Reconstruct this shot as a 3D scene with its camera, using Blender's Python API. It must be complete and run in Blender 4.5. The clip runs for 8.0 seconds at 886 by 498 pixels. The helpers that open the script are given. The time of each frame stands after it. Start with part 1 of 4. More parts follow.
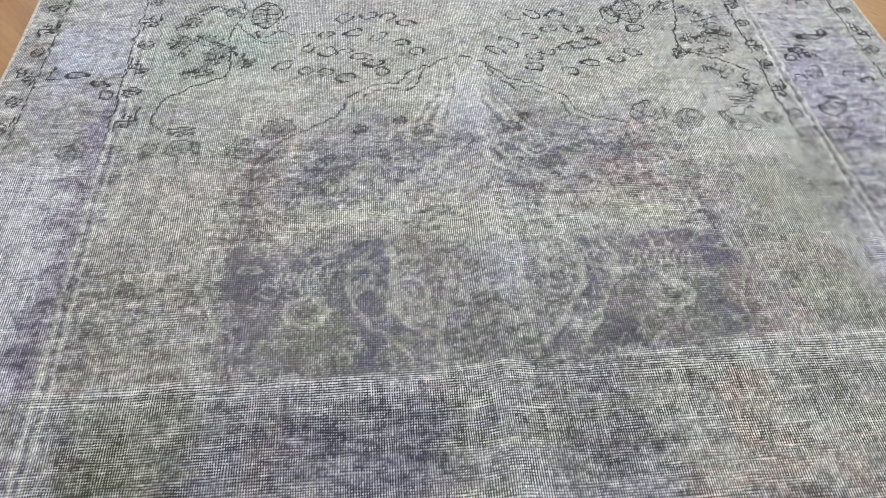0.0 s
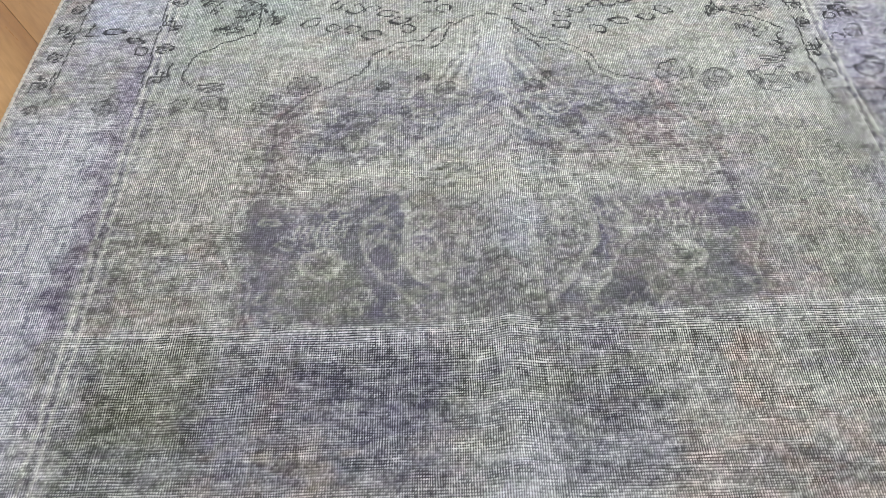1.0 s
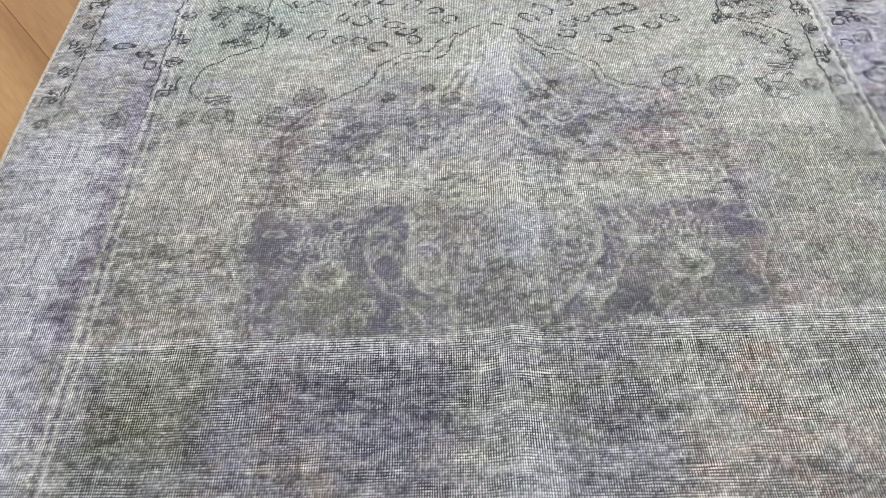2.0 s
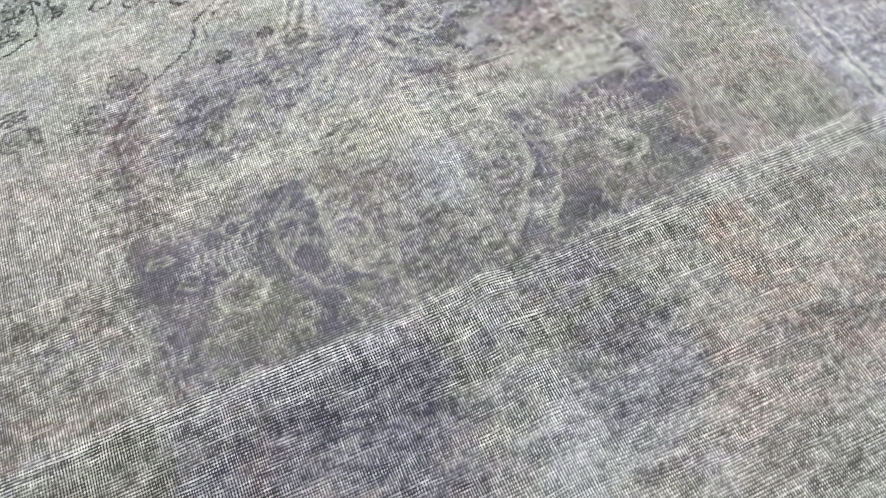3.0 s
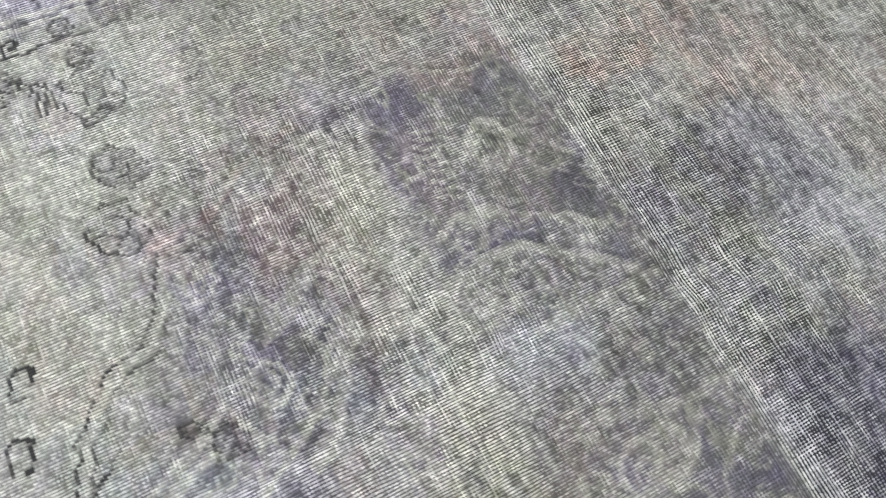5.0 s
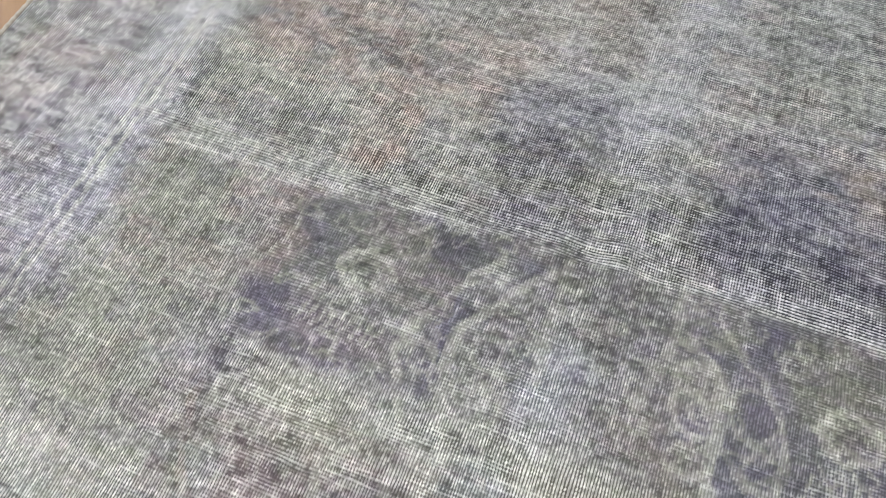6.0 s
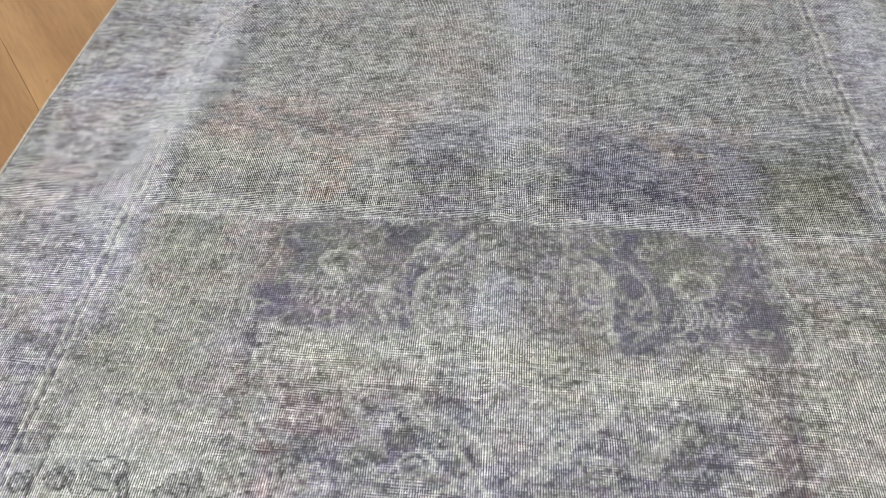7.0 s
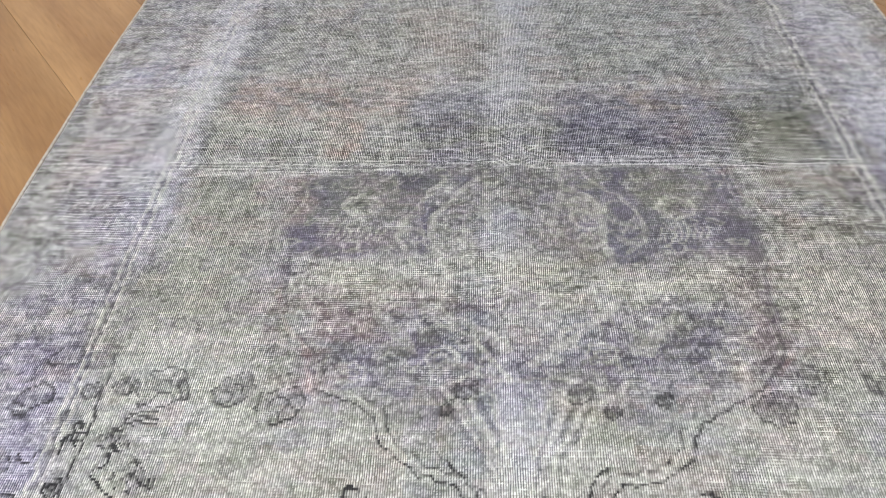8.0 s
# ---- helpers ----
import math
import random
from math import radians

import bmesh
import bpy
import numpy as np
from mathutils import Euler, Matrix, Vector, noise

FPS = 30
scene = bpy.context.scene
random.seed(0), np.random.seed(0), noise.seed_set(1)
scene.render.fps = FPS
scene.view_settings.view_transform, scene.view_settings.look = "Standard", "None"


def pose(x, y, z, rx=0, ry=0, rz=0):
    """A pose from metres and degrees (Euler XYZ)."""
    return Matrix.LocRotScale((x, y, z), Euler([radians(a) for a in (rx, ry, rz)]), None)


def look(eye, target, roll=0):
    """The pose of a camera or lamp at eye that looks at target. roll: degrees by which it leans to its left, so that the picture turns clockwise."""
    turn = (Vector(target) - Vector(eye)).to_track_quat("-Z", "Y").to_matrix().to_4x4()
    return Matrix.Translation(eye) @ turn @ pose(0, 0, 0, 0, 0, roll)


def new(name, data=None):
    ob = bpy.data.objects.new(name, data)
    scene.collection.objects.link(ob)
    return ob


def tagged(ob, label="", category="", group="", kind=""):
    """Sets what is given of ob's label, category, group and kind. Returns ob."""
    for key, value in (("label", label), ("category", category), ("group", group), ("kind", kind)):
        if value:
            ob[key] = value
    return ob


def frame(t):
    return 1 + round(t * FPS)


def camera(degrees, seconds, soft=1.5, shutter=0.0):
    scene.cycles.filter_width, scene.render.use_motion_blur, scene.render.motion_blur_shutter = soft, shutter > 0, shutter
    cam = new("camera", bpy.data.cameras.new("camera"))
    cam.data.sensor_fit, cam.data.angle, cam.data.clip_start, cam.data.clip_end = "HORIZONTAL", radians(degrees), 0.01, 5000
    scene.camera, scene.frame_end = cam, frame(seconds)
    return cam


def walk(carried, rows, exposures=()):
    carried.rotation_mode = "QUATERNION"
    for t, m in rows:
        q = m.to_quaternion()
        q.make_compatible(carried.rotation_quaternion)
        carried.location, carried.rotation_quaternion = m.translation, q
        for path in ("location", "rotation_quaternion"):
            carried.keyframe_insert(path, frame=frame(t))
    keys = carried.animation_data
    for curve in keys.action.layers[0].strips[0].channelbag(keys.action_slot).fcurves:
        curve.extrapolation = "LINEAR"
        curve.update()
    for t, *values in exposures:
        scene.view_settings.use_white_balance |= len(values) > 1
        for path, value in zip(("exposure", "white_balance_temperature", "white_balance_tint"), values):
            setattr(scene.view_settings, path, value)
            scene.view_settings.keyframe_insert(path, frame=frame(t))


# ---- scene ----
cam = camera(60.0, 8.0, soft=0.9, shutter=0.1)
PATH = [
    (0, (-0.1263, -0.5854, 0.8350), (-0.0570, 0.1107, 0.0000), 1.32),
    (0.5, (-0.0897, -0.5973, 0.8441), (-0.0623, 0.0551, 0.0000), -0.25),
    (1, (-0.0690, -0.6063, 0.8460), (-0.0796, 0.0334, 0.0000), -2.70),
    (1.2, (-0.0616, -0.6095, 0.8467), (-0.0850, 0.0313, 0.0000), -3.42),
    (2.3, (-0.0512, -0.5967, 0.8414), (-0.0822, 0.0608, 0.0000), -4.79),
    (2.5, (-0.0752, -0.5633, 0.8290), (-0.0576, 0.0457, 0.0000), -4.79),
    (2.7, (-0.1082, -0.5189, 0.8125), (-0.0334, 0.0223, 0.0000), -4.33),
    (3, (-0.1658, -0.4401, 0.7830), (-0.0163, -0.0307, 0.0000), -3.98),
    (3.3, (-0.2138, -0.3560, 0.7557), (-0.0069, -0.0809, 0.0000), 0.23),
    (3.5, (-0.2315, -0.2648, 0.7455), (0.0017, -0.0511, 0.0000), 1.99),
    (3.7, (-0.2510, -0.1563, 0.7328), (0.0221, 0.0093, 0.0000), 3.81),
    (4, (-0.2575, 0.0048, 0.7238), (0.0712, 0.0966, 0.0000), 4.97),
    (4.2, (-0.2208, 0.0773, 0.7393), (0.1081, 0.1072, 0.0000), 6.69),
    (4.6, (-0.1426, 0.1997, 0.7335), (0.1464, 0.1060, 0.0000), 11.23),
    (5, (-0.0712, 0.2892, 0.6988), (0.1606, 0.1035, 0.0000), 12.91),
    (5.3, (-0.0306, 0.3329, 0.6672), (0.1737, 0.1010, 0.0000), 8.99),
    (5.5, (-0.0128, 0.3503, 0.6482), (0.1893, 0.0929, 0.0000), 3.50),
    (5.7, (0.0162, 0.3382, 0.6849), (0.2035, 0.0418, 0.0000), 1.73),
    (6, (0.0337, 0.3319, 0.7091), (0.1801, -0.0496, 0.0000), -0.18),
    (6.3, (0.0412, 0.4391, 0.7634), (0.1426, -0.1164, 0.0000), -0.38),
    (6.5, (0.0570, 0.5249, 0.7968), (0.1307, -0.0851, 0.0000), 0.69),
    (7, (0.0388, 0.6960, 0.8365), (0.1034, -0.0344, 0.0000), -0.37),
    (7.5, (0.0284, 0.8615, 0.8489), (0.1007, 0.0363, 0.0000), -1.23),
    (8, (0.0599, 0.9096, 0.8163), (0.1129, 0.0969, 0.0000), -2.51),
]
walk(cam, [(t, look(eye, target, roll)) for t, eye, target, roll in PATH],
     exposures=((0, -0.10, 6310, 7), (1, -0.09, 6330, 7), (2.5, 0.01, 6380, 8), (3.5, 0.11, 6410, 6), (4, 0.05, 6410, 6), (5.5, -0.09, 6430, 7), (6.5, 0.05, 6410, 7), (7, -0.05, 6410, 8), (8, 0.0, 6410, 10)))
# ---- place ----
S = 0.79                      # rug units to metres


def lin(r, g, b):
    """sRGB 0..255 to linear."""
    return np.array([(c / 255 / 12.92) if c <= 10 else ((c / 255 + 0.055) / 1.055) ** 2.4 for c in (r, g, b)])


# ---- light ----
world = bpy.data.worlds.new("sky")
scene.world = world
world.use_nodes = True
wn = world.node_tree.nodes
sky = wn.new("ShaderNodeTexSky")
sky.sky_type, sky.sun_disc = "NISHITA", False
sky.sun_elevation, sky.sun_rotation = radians(38), radians(20)
wn["Background"].inputs["Strength"].default_value = 0.05
world.node_tree.links.new(sky.outputs[0], wn["Background"].inputs["Color"])

ROOM = (-2.6, 2.6, -2.8, 2.2, 2.6)       # x0 x1 y0 y1 height


def window_light(name, width, height, place, aim, watts, colour):
    data = bpy.data.lights.new(name, "AREA")
    data.shape, data.size, data.size_y, data.energy, data.color = "RECTANGLE", width, height, watts, colour
    ob = new(name, data)
    ob.matrix_world = look(place, aim)
    return ob


window_light("window_daylight", 3.2, 1.6, (0.2, ROOM[3] - 0.02, 1.55), (0.2, 0, 0.7), 80, (0.965, 0.985, 1.03))
window_light("window_daylight", 2.0, 1.6, (ROOM[1] - 0.02, -0.4, 1.55), (0, -0.4, 0.7), 26, (0.965, 0.985, 1.03))
# no south window is known; this weak lamp is added as fill
window_light("window_daylight", 2.4, 1.6, (-0.2, ROOM[2] + 0.02, 1.55), (-0.2, 0, 0.9), 22, (0.965, 0.985, 1.03))


# ---- materials ----
def material(name):
    m = bpy.data.materials.new(name)
    m.use_nodes = True
    nt = m.node_tree
    return m, nt, nt.nodes["Principled BSDF"]


def node(nt, kind, **values):
    n = nt.nodes.new(kind)
    for k, v in values.items():
        n.inputs[k].default_value = v
    return n


def noise_tex(nt, vector, scale, detail=4.0, rough=0.55):
    n = node(nt, "ShaderNodeTexNoise", Scale=scale, Detail=detail, Roughness=rough)
    nt.links.new(vector, n.inputs["Vector"])
    return n.outputs["Fac"]


def mix(nt, kind, fac, a, b):
    n = nt.nodes.new("ShaderNodeMix")
    n.data_type, n.blend_type = "RGBA", kind
    for socket, v in ((n.inputs[0], fac), (n.inputs[6], a), (n.inputs[7], b)):
        if isinstance(v, bpy.types.NodeSocket):
            nt.links.new(v, socket)
        else:
            socket.default_value = v
    return n.outputs[2]


def ramp(nt, fac, *stops):
    n = nt.nodes.new("ShaderNodeValToRGB")
    e = n.color_ramp.elements
    while len(e) < len(stops):
        e.new(0.5)
    for el, (p, c) in zip(e, stops):
        el.position, el.color = p, (*c, 1)
    nt.links.new(fac, n.inputs[0])
    return n.outputs[0]


def bump(nt, bsdf, height, strength, distance):
    n = node(nt, "ShaderNodeBump", Strength=strength, Distance=distance)
    nt.links.new(height, n.inputs["Height"])
    nt.links.new(n.outputs[0], bsdf.inputs["Normal"])


def rug_material():
    m, nt, b = material("worn_overdyed_wool")
    at = nt.nodes.new("ShaderNodeAttribute")
    at.attribute_name = "thread"
    gaps = nt.nodes.new("ShaderNodeAttribute")
    gaps.attribute_name = "gap"
    co = nt.nodes.new("ShaderNodeTexCoord").outputs["Object"]
    fibre = noise_tex(nt, co, 420, 2)
    shade = ramp(nt, fibre, (0.25, (0.90, 0.90, 0.90)), (0.75, (1.08, 1.08, 1.08)))
    cover = nt.nodes.new("ShaderNodeMapRange")
    cover.interpolation_type = "SMOOTHSTEP"
    for key, v in (("From Min", 0.24), ("From Max", 0.62)):
        cover.inputs[key].default_value = v
    nt.links.new(at.outputs["Alpha"], cover.inputs["Value"])
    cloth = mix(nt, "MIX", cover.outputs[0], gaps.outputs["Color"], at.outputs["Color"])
    nt.links.new(mix(nt, "MULTIPLY", 1.0, cloth, shade), b.inputs["Base Color"])
    b.inputs["Roughness"].default_value = 0.75
    b.inputs["Specular IOR Level"].default_value = 0.15
    return m


def cord_material():
    m, nt, b = material("cream_cotton_cord")
    co = nt.nodes.new("ShaderNodeTexCoord").outputs["Object"]
    n = noise_tex(nt, co, 120, 4)
    nt.links.new(ramp(nt, n, (0.3, (0.34, 0.30, 0.25)), (0.7, (0.62, 0.57, 0.49))), b.inputs["Base Color"])
    b.inputs["Roughness"].default_value = 0.9
    bump(nt, b, n, 0.4, 0.001)
    return m


def oak_material():
    m, nt, b = material("oiled_oak")
    tc = nt.nodes.new("ShaderNodeTexCoord").outputs["Object"]
    info = nt.nodes.new("ShaderNodeObjectInfo").outputs["Random"]
    off = nt.nodes.new("ShaderNodeVectorMath")
    off.operation = "MULTIPLY_ADD"
    off.inputs[1].default_value = (1, 1, 1)
    nt.links.new(tc, off.inputs[0])
    wide = nt.nodes.new("ShaderNodeVectorMath")
    wide.operation = "SCALE"
    wide.inputs[0].default_value = (7.0, 13.0, 3.0)
    nt.links.new(info, wide.inputs["Scale"])
    nt.links.new(wide.outputs[0], off.inputs[2])
    along = nt.nodes.new("ShaderNodeMapping")
    along.inputs["Scale"].default_value = (0.10, 1.0, 1.0)
    nt.links.new(off.outputs[0], along.inputs[0])
    figure = noise_tex(nt, along.outputs[0], 9, 3, 0.5)
    grain = noise_tex(nt, along.outputs[0], 160, 4, 0.6)
    cloud = noise_tex(nt, off.outputs[0], 3.0, 3)
    c = ramp(nt, figure, (0.30, (0.32, 0.155, 0.055)), (0.50, (0.41, 0.228, 0.088)), (0.72, (0.50, 0.295, 0.124)))
    c = mix(nt, "MULTIPLY", 0.55, c, ramp(nt, grain, (0.30, (0.72, 0.68, 0.62)), (0.62, (1.05, 1.05, 1.05))))
    c = mix(nt, "MULTIPLY", 0.8, c, ramp(nt, cloud, (0.3, (0.84, 0.82, 0.80)), (0.7, (1.08, 1.08, 1.08))))
    tone = ramp(nt, info, (0.0, (0.70, 0.67, 0.62)), (1.0, (1.08, 1.06, 1.04)))
    nt.links.new(mix(nt, "MULTIPLY", 1.0, c, tone), b.inputs["Base Color"])
    nt.links.new(ramp(nt, grain, (0.3, (0.38, 0.38, 0.38)), (0.7, (0.27, 0.27, 0.27))), b.inputs["Roughness"])
    b.inputs["Coat Weight"].default_value, b.inputs["Coat Roughness"].default_value = 0.35, 0.22
    bump(nt, b, grain, 0.12, 0.0006)
    return m


def plaster_material(name, colour):
    m, nt, b = material(name)
    co = nt.nodes.new("ShaderNodeTexCoord").outputs["Object"]
    n = noise_tex(nt, co, 2.5, 5)
    nt.links.new(ramp(nt, n, (0.3, tuple(c * 0.95 for c in colour)), (0.7, colour)), b.inputs["Base Color"])
    b.inputs["Roughness"].default_value = 0.9
    bump(nt, b, noise_tex(nt, co, 220, 3), 0.1, 0.0005)
    return m


RUG, CORD, OAK = rug_material(), cord_material(), oak_material()
WALL = plaster_material("white_wall_paint", (0.80, 0.79, 0.77))
m_sub, _, b_sub = material("dark_joint")
b_sub.inputs["Base Color"].default_value = (0.05, 0.03, 0.018, 1)
b_sub.inputs["Roughness"].default_value = 0.9


def box_mesh(bm, x0, x1, y0, y1, z0, z1):
    vs = [bm.verts.new(p) for p in ((x0, y0, z0), (x1, y0, z0), (x1, y1, z0), (x0, y1, z0), (x0, y0, z1), (x1, y0, z1), (x1, y1, z1), (x0, y1, z1))]
    for f in ((3, 2, 1, 0), (4, 5, 6, 7), (0, 1, 5, 4), (1, 2, 6, 5), (2, 3, 7, 6), (3, 0, 4, 7)):
        bm.faces.new([vs[i] for i in f])


def part(name, bm, mat, parent=None, label=""):
    me = bpy.data.meshes.new(name)
    bm.to_mesh(me)
    bm.free()
    me.materials.append(mat)
    ob = new(name, me)
    ob.parent = parent
    if label:
        tagged(ob, label)
    return ob


# ---- room shell ----
# unseen walls and ceiling, added to enclose the room and bounce light
X0, X1, Y0, Y1, HIGH = ROOM


def wall_with_window(name, axis, at, a0, a1, w0, w1, label):
    """A 0.2 m wall with a window hole from w0 to w1, sill 0.75, head 2.35. The outside lies beyond at."""
    t = 0.2 if at > 0 else -0.2
    lo, hi = sorted((at, at + t))
    bm = bmesh.new()
    for b0, b1, z0, z1 in ((a0, w0, 0, HIGH), (w1, a1, 0, HIGH), (w0, w1, 0, 0.75), (w0, w1, 2.35, HIGH)):
        if b1 - b0 < 0.01:
            continue
        if axis == "y":
            box_mesh(bm, b0, b1, lo, hi, z0, z1)
        else:
            box_mesh(bm, lo, hi, b0, b1, z0, z1)
    return tagged(part(name, bm, WALL), label, "wall", kind="structure")


wall_with_window("wall_north", "y", Y1, X0 - 0.2, X1 + 0.2, -1.4, 1.8, "unseen plain white painted wall with a wide window opening")
# the south window opening is added to go with its fill lamp
wall_with_window("wall_south", "y", Y0, X0 - 0.2, X1 + 0.2, -1.4, 1.0, "unseen plain white painted wall with an added window opening")
wall_with_window("wall_east", "x", X1, Y0, Y1, -1.4, 0.6, "unseen plain white painted side wall with a window opening")
bm = bmesh.new()
box_mesh(bm, X0 - 0.2, X0, Y0, Y1, 0, HIGH)
tagged(part("wall_west", bm, WALL), "unseen plain white painted closed side wall", "wall", kind="structure")
bm = bmesh.new()
box_mesh(bm, X0 - 0.2, X1 + 0.2, Y0 - 0.2, Y1 + 0.2, HIGH, HIGH + 0.15)
tagged(part("ceiling", bm, WALL), "unseen plain white painted flat ceiling", "ceiling", kind="structure")

# ---- rug ----
PITCH_X, PITCH_Y = 0.0037, 0.0045        # warp and weft spacing, rug units
EDGE_L, EDGE_R = -0.982, 1.029
NX = int((EDGE_R - EDGE_L) / PITCH_X)
YLO, YHI = -1.05, 1.06                    # closely woven stretch
NY = int((YHI - YLO) / PITCH_Y)
rng = np.random.default_rng(7)
nx, ny = 2 * NX + 1, 2 * NY + 1          # two vertices a knot each way: threads and the gaps between
us = EDGE_L + np.arange(nx) * PITCH_X / 2
vs = YLO + np.arange(ny) * PITCH_Y / 2
XK, YK = us, vs
U, V = np.meshgrid(XK, YK)               # design place of each vertex; rows run along y
COL, ROW = np.meshgrid(np.arange(nx) * PITCH_X / 2, np.arange(ny) * PITCH_Y / 2)


def smooth_noise(cell_x, cell_y, seed, octaves=1):
    """Value noise over the knots, -1..1, cells in rug units."""
    r = np.random.default_rng(seed)
    out, amp, total = np.zeros_like(U), 1.0, 0.0
    for _ in range(octaves):
        gx, gy = COL / cell_x, ROW / cell_y
        ix, iy = gx.astype(int), gy.astype(int)
        g = r.uniform(-1, 1, (iy.max() + 2, ix.max() + 2))
        fx, fy = gx - ix, gy - iy
        fx, fy = fx * fx * (3 - 2 * fx), fy * fy * (3 - 2 * fy)
        out += amp * ((g[iy, ix] * (1 - fx) + g[iy, ix + 1] * fx) * (1 - fy) + (g[iy + 1, ix] * (1 - fx) + g[iy + 1, ix + 1] * fx) * fy)
        total += amp
        amp, cell_x, cell_y = amp * 0.55, max(cell_x / 2, PITCH_X), max(cell_y / 2, PITCH_Y)
    return out / total


def window(x0, x1, y0, y1):
    i0, i1 = np.searchsorted(XK, (x0, x1))
    j0, j1 = np.searchsorted(YK, (y0, y1))
    return slice(j0, j1), slice(i0, i1)


WOBX, WOBY = smooth_noise(0.013, 0.013, 21) * 0.0045, smooth_noise(0.013, 0.013, 22) * 0.0045


def lay(mask, w, value):
    mask[w] = np.maximum(mask[w], value)


def stroke(mask, points, width, amount=1.0, soft=0.0016):
    """A line through the points."""
    for (ax, ay), (bx, by) in zip(points, points[1:]):
        pad = width + 0.02
        w = window(min(ax, bx) - pad, max(ax, bx) + pad, min(ay, by) - pad, max(ay, by) + pad)
        px, py = U[w] + WOBX[w] - ax, V[w] + WOBY[w] - ay
        dx, dy = bx - ax, by - ay
        s = np.clip((px * dx + py * dy) / (dx * dx + dy * dy + 1e-9), 0, 1)
        d = np.hypot(px - s * dx, py - s * dy)
        lay(mask, w, amount * np.clip((width / 2 + soft - d) / soft, 0, 1))


def arc(mask, points, width, amount=1.0, soft=0.0016):
    """A smooth line through the points (Catmull-Rom)."""
    p = [points[0], *points, points[-1]]
    out = []
    for a, b, c, d in zip(p, p[1:], p[2:], p[3:]):
        for s in np.linspace(0, 1, 8, endpoint=False):
            out.append(tuple(0.5 * (2 * b[k] + (c[k] - a[k]) * s + (2 * a[k] - 5 * b[k] + 4 * c[k] - d[k]) * s * s + (3 * b[k] - a[k] - 3 * c[k] + d[k]) * s ** 3) for k in (0, 1)))
    stroke(mask, out + [points[-1]], width, amount, soft)


def ring(mask, x, y, rx, ry, width, amount=1.0, turn=0.0, petals=0, depth=0.0, fill=None, fill_amount=0.0, gap=0.0, seed=0):
    """A closed outline, lobed when it has petals; gap leaves part of it open."""
    r = max(rx, ry) * (1 + depth) + width + 0.012
    w = window(x - r, x + r, y - r, y + r)
    c, s = math.cos(turn), math.sin(turn)
    px, py = U[w] + WOBX[w] - x, V[w] + WOBY[w] - y
    qx, qy = (px * c + py * s) / rx, (-px * s + py * c) / ry
    a = np.arctan2(qy, qx)
    rad = np.hypot(qx, qy) / (1 + depth * np.cos(petals * a + seed))
    d = np.abs(rad - 1) * min(rx, ry)
    v = amount * np.clip((width / 2 + 0.0016 - d) / 0.0016, 0, 1)
    if gap:
        v = v * (np.abs((a - seed * 1.7 + math.pi) % math.tau - math.pi) > gap)
    lay(mask, w, v)
    if fill is not None:
        lay(fill, w, fill_amount * np.clip((1 - rad) * 6, 0, 1))


def blob(x, y, rx, ry, hard=1.0):
    """A soft patch, 0..1, with a ragged rim."""
    d = np.hypot((U - x + RAG_X) / rx, (V - y + RAG_Y) / ry)
    return np.clip((1.25 - d) * hard, 0, 1)


def block(x0, x1, y0, y1, soft_x=0.03, soft_y=0.012):
    """A patch with straight, woven sides."""
    u, v = U + RAG_X * 0.6, V + RAG_Y * 0.35
    return np.clip(np.minimum(u - x0, x1 - u) / soft_x + 0.5, 0, 1) * np.clip(np.minimum(v - y0, y1 - v) / soft_y + 0.5, 0, 1)


RAG_X = smooth_noise(0.10, 0.05, 31, 3) * 0.05
RAG_Y = smooth_noise(0.12, 0.05, 32, 3) * 0.04

# -- dyes, laid over one another --
dye = np.empty((ny, nx, 3))
dye[:] = lin(119, 117, 115)


def tint(colour, amount):
    global dye
    dye += (lin(*colour) - dye) * np.clip(amount, 0, 1)[..., None]


GREEN, TEAL, PURPLE, LILAC, PINK, SLATE, CREAM = (118, 120, 110), (108, 124, 118), (97, 94, 113), (136, 135, 153), (148, 126, 122), (102, 106, 112), (154, 152, 138)

tint(GREEN, 0.8 * block(-0.667, 0.687, -0.116, 0.849, 0.1, 0.1))
tint(SLATE, 0.7 * block(-0.696, 0.697, -1.155, -0.111, 0.06, 0.02))
tint(LILAC, 0.40 * block(-0.880, -0.699, -1.155, 1.210, 0.04))
tint((100, 95, 108), 0.65 * block(-0.790, -0.722, -0.260, 0.640, 0.02, 0.05))             # borders
tint(LILAC, 0.28 * block(0.755, 0.946, -1.155, 1.210, 0.04))
tint(TEAL, 0.8 * blob(-0.491, 0.814, 0.13, 0.16))
tint(TEAL, 0.5 * blob(-0.657, 0.726, 0.06, 0.25))
tint(CREAM, 0.6 * blob(0.440, 0.639, 0.20, 0.06))
tint((128, 129, 119), 0.6 * block(0.151, 0.685, 0.441, 0.684, 0.06, 0.06))
tint((126, 128, 117), 0.6 * block(0.448, 0.706, 0.117, 0.438, 0.06, 0.06))
tint(CREAM, 0.5 * blob(0.544, 0.331, 0.12, 0.07))
# inside the medallion
tint((110, 106, 114), 0.75 * block(-0.440, 0.378, 0.256, 0.474, 0.05, 0.04))
tint(PURPLE, 0.55 * block(-0.444, -0.180, -0.112, 0.159, 0.05, 0.012))
tint(PURPLE, 0.28 * block(0.160, 0.463, -0.097, 0.145, 0.10, 0.016))
tint(CREAM, 0.6 * blob(-0.266, 0.220, 0.11, 0.045))
tint(CREAM, 0.6 * blob(0.313, 0.204, 0.11, 0.040))
tint((146, 142, 122), 0.6 * blob(-0.041, 0.229, 0.13, 0.10))
tint((150, 138, 110), 0.4 * blob(-0.123, 0.152, 0.03, 0.03))
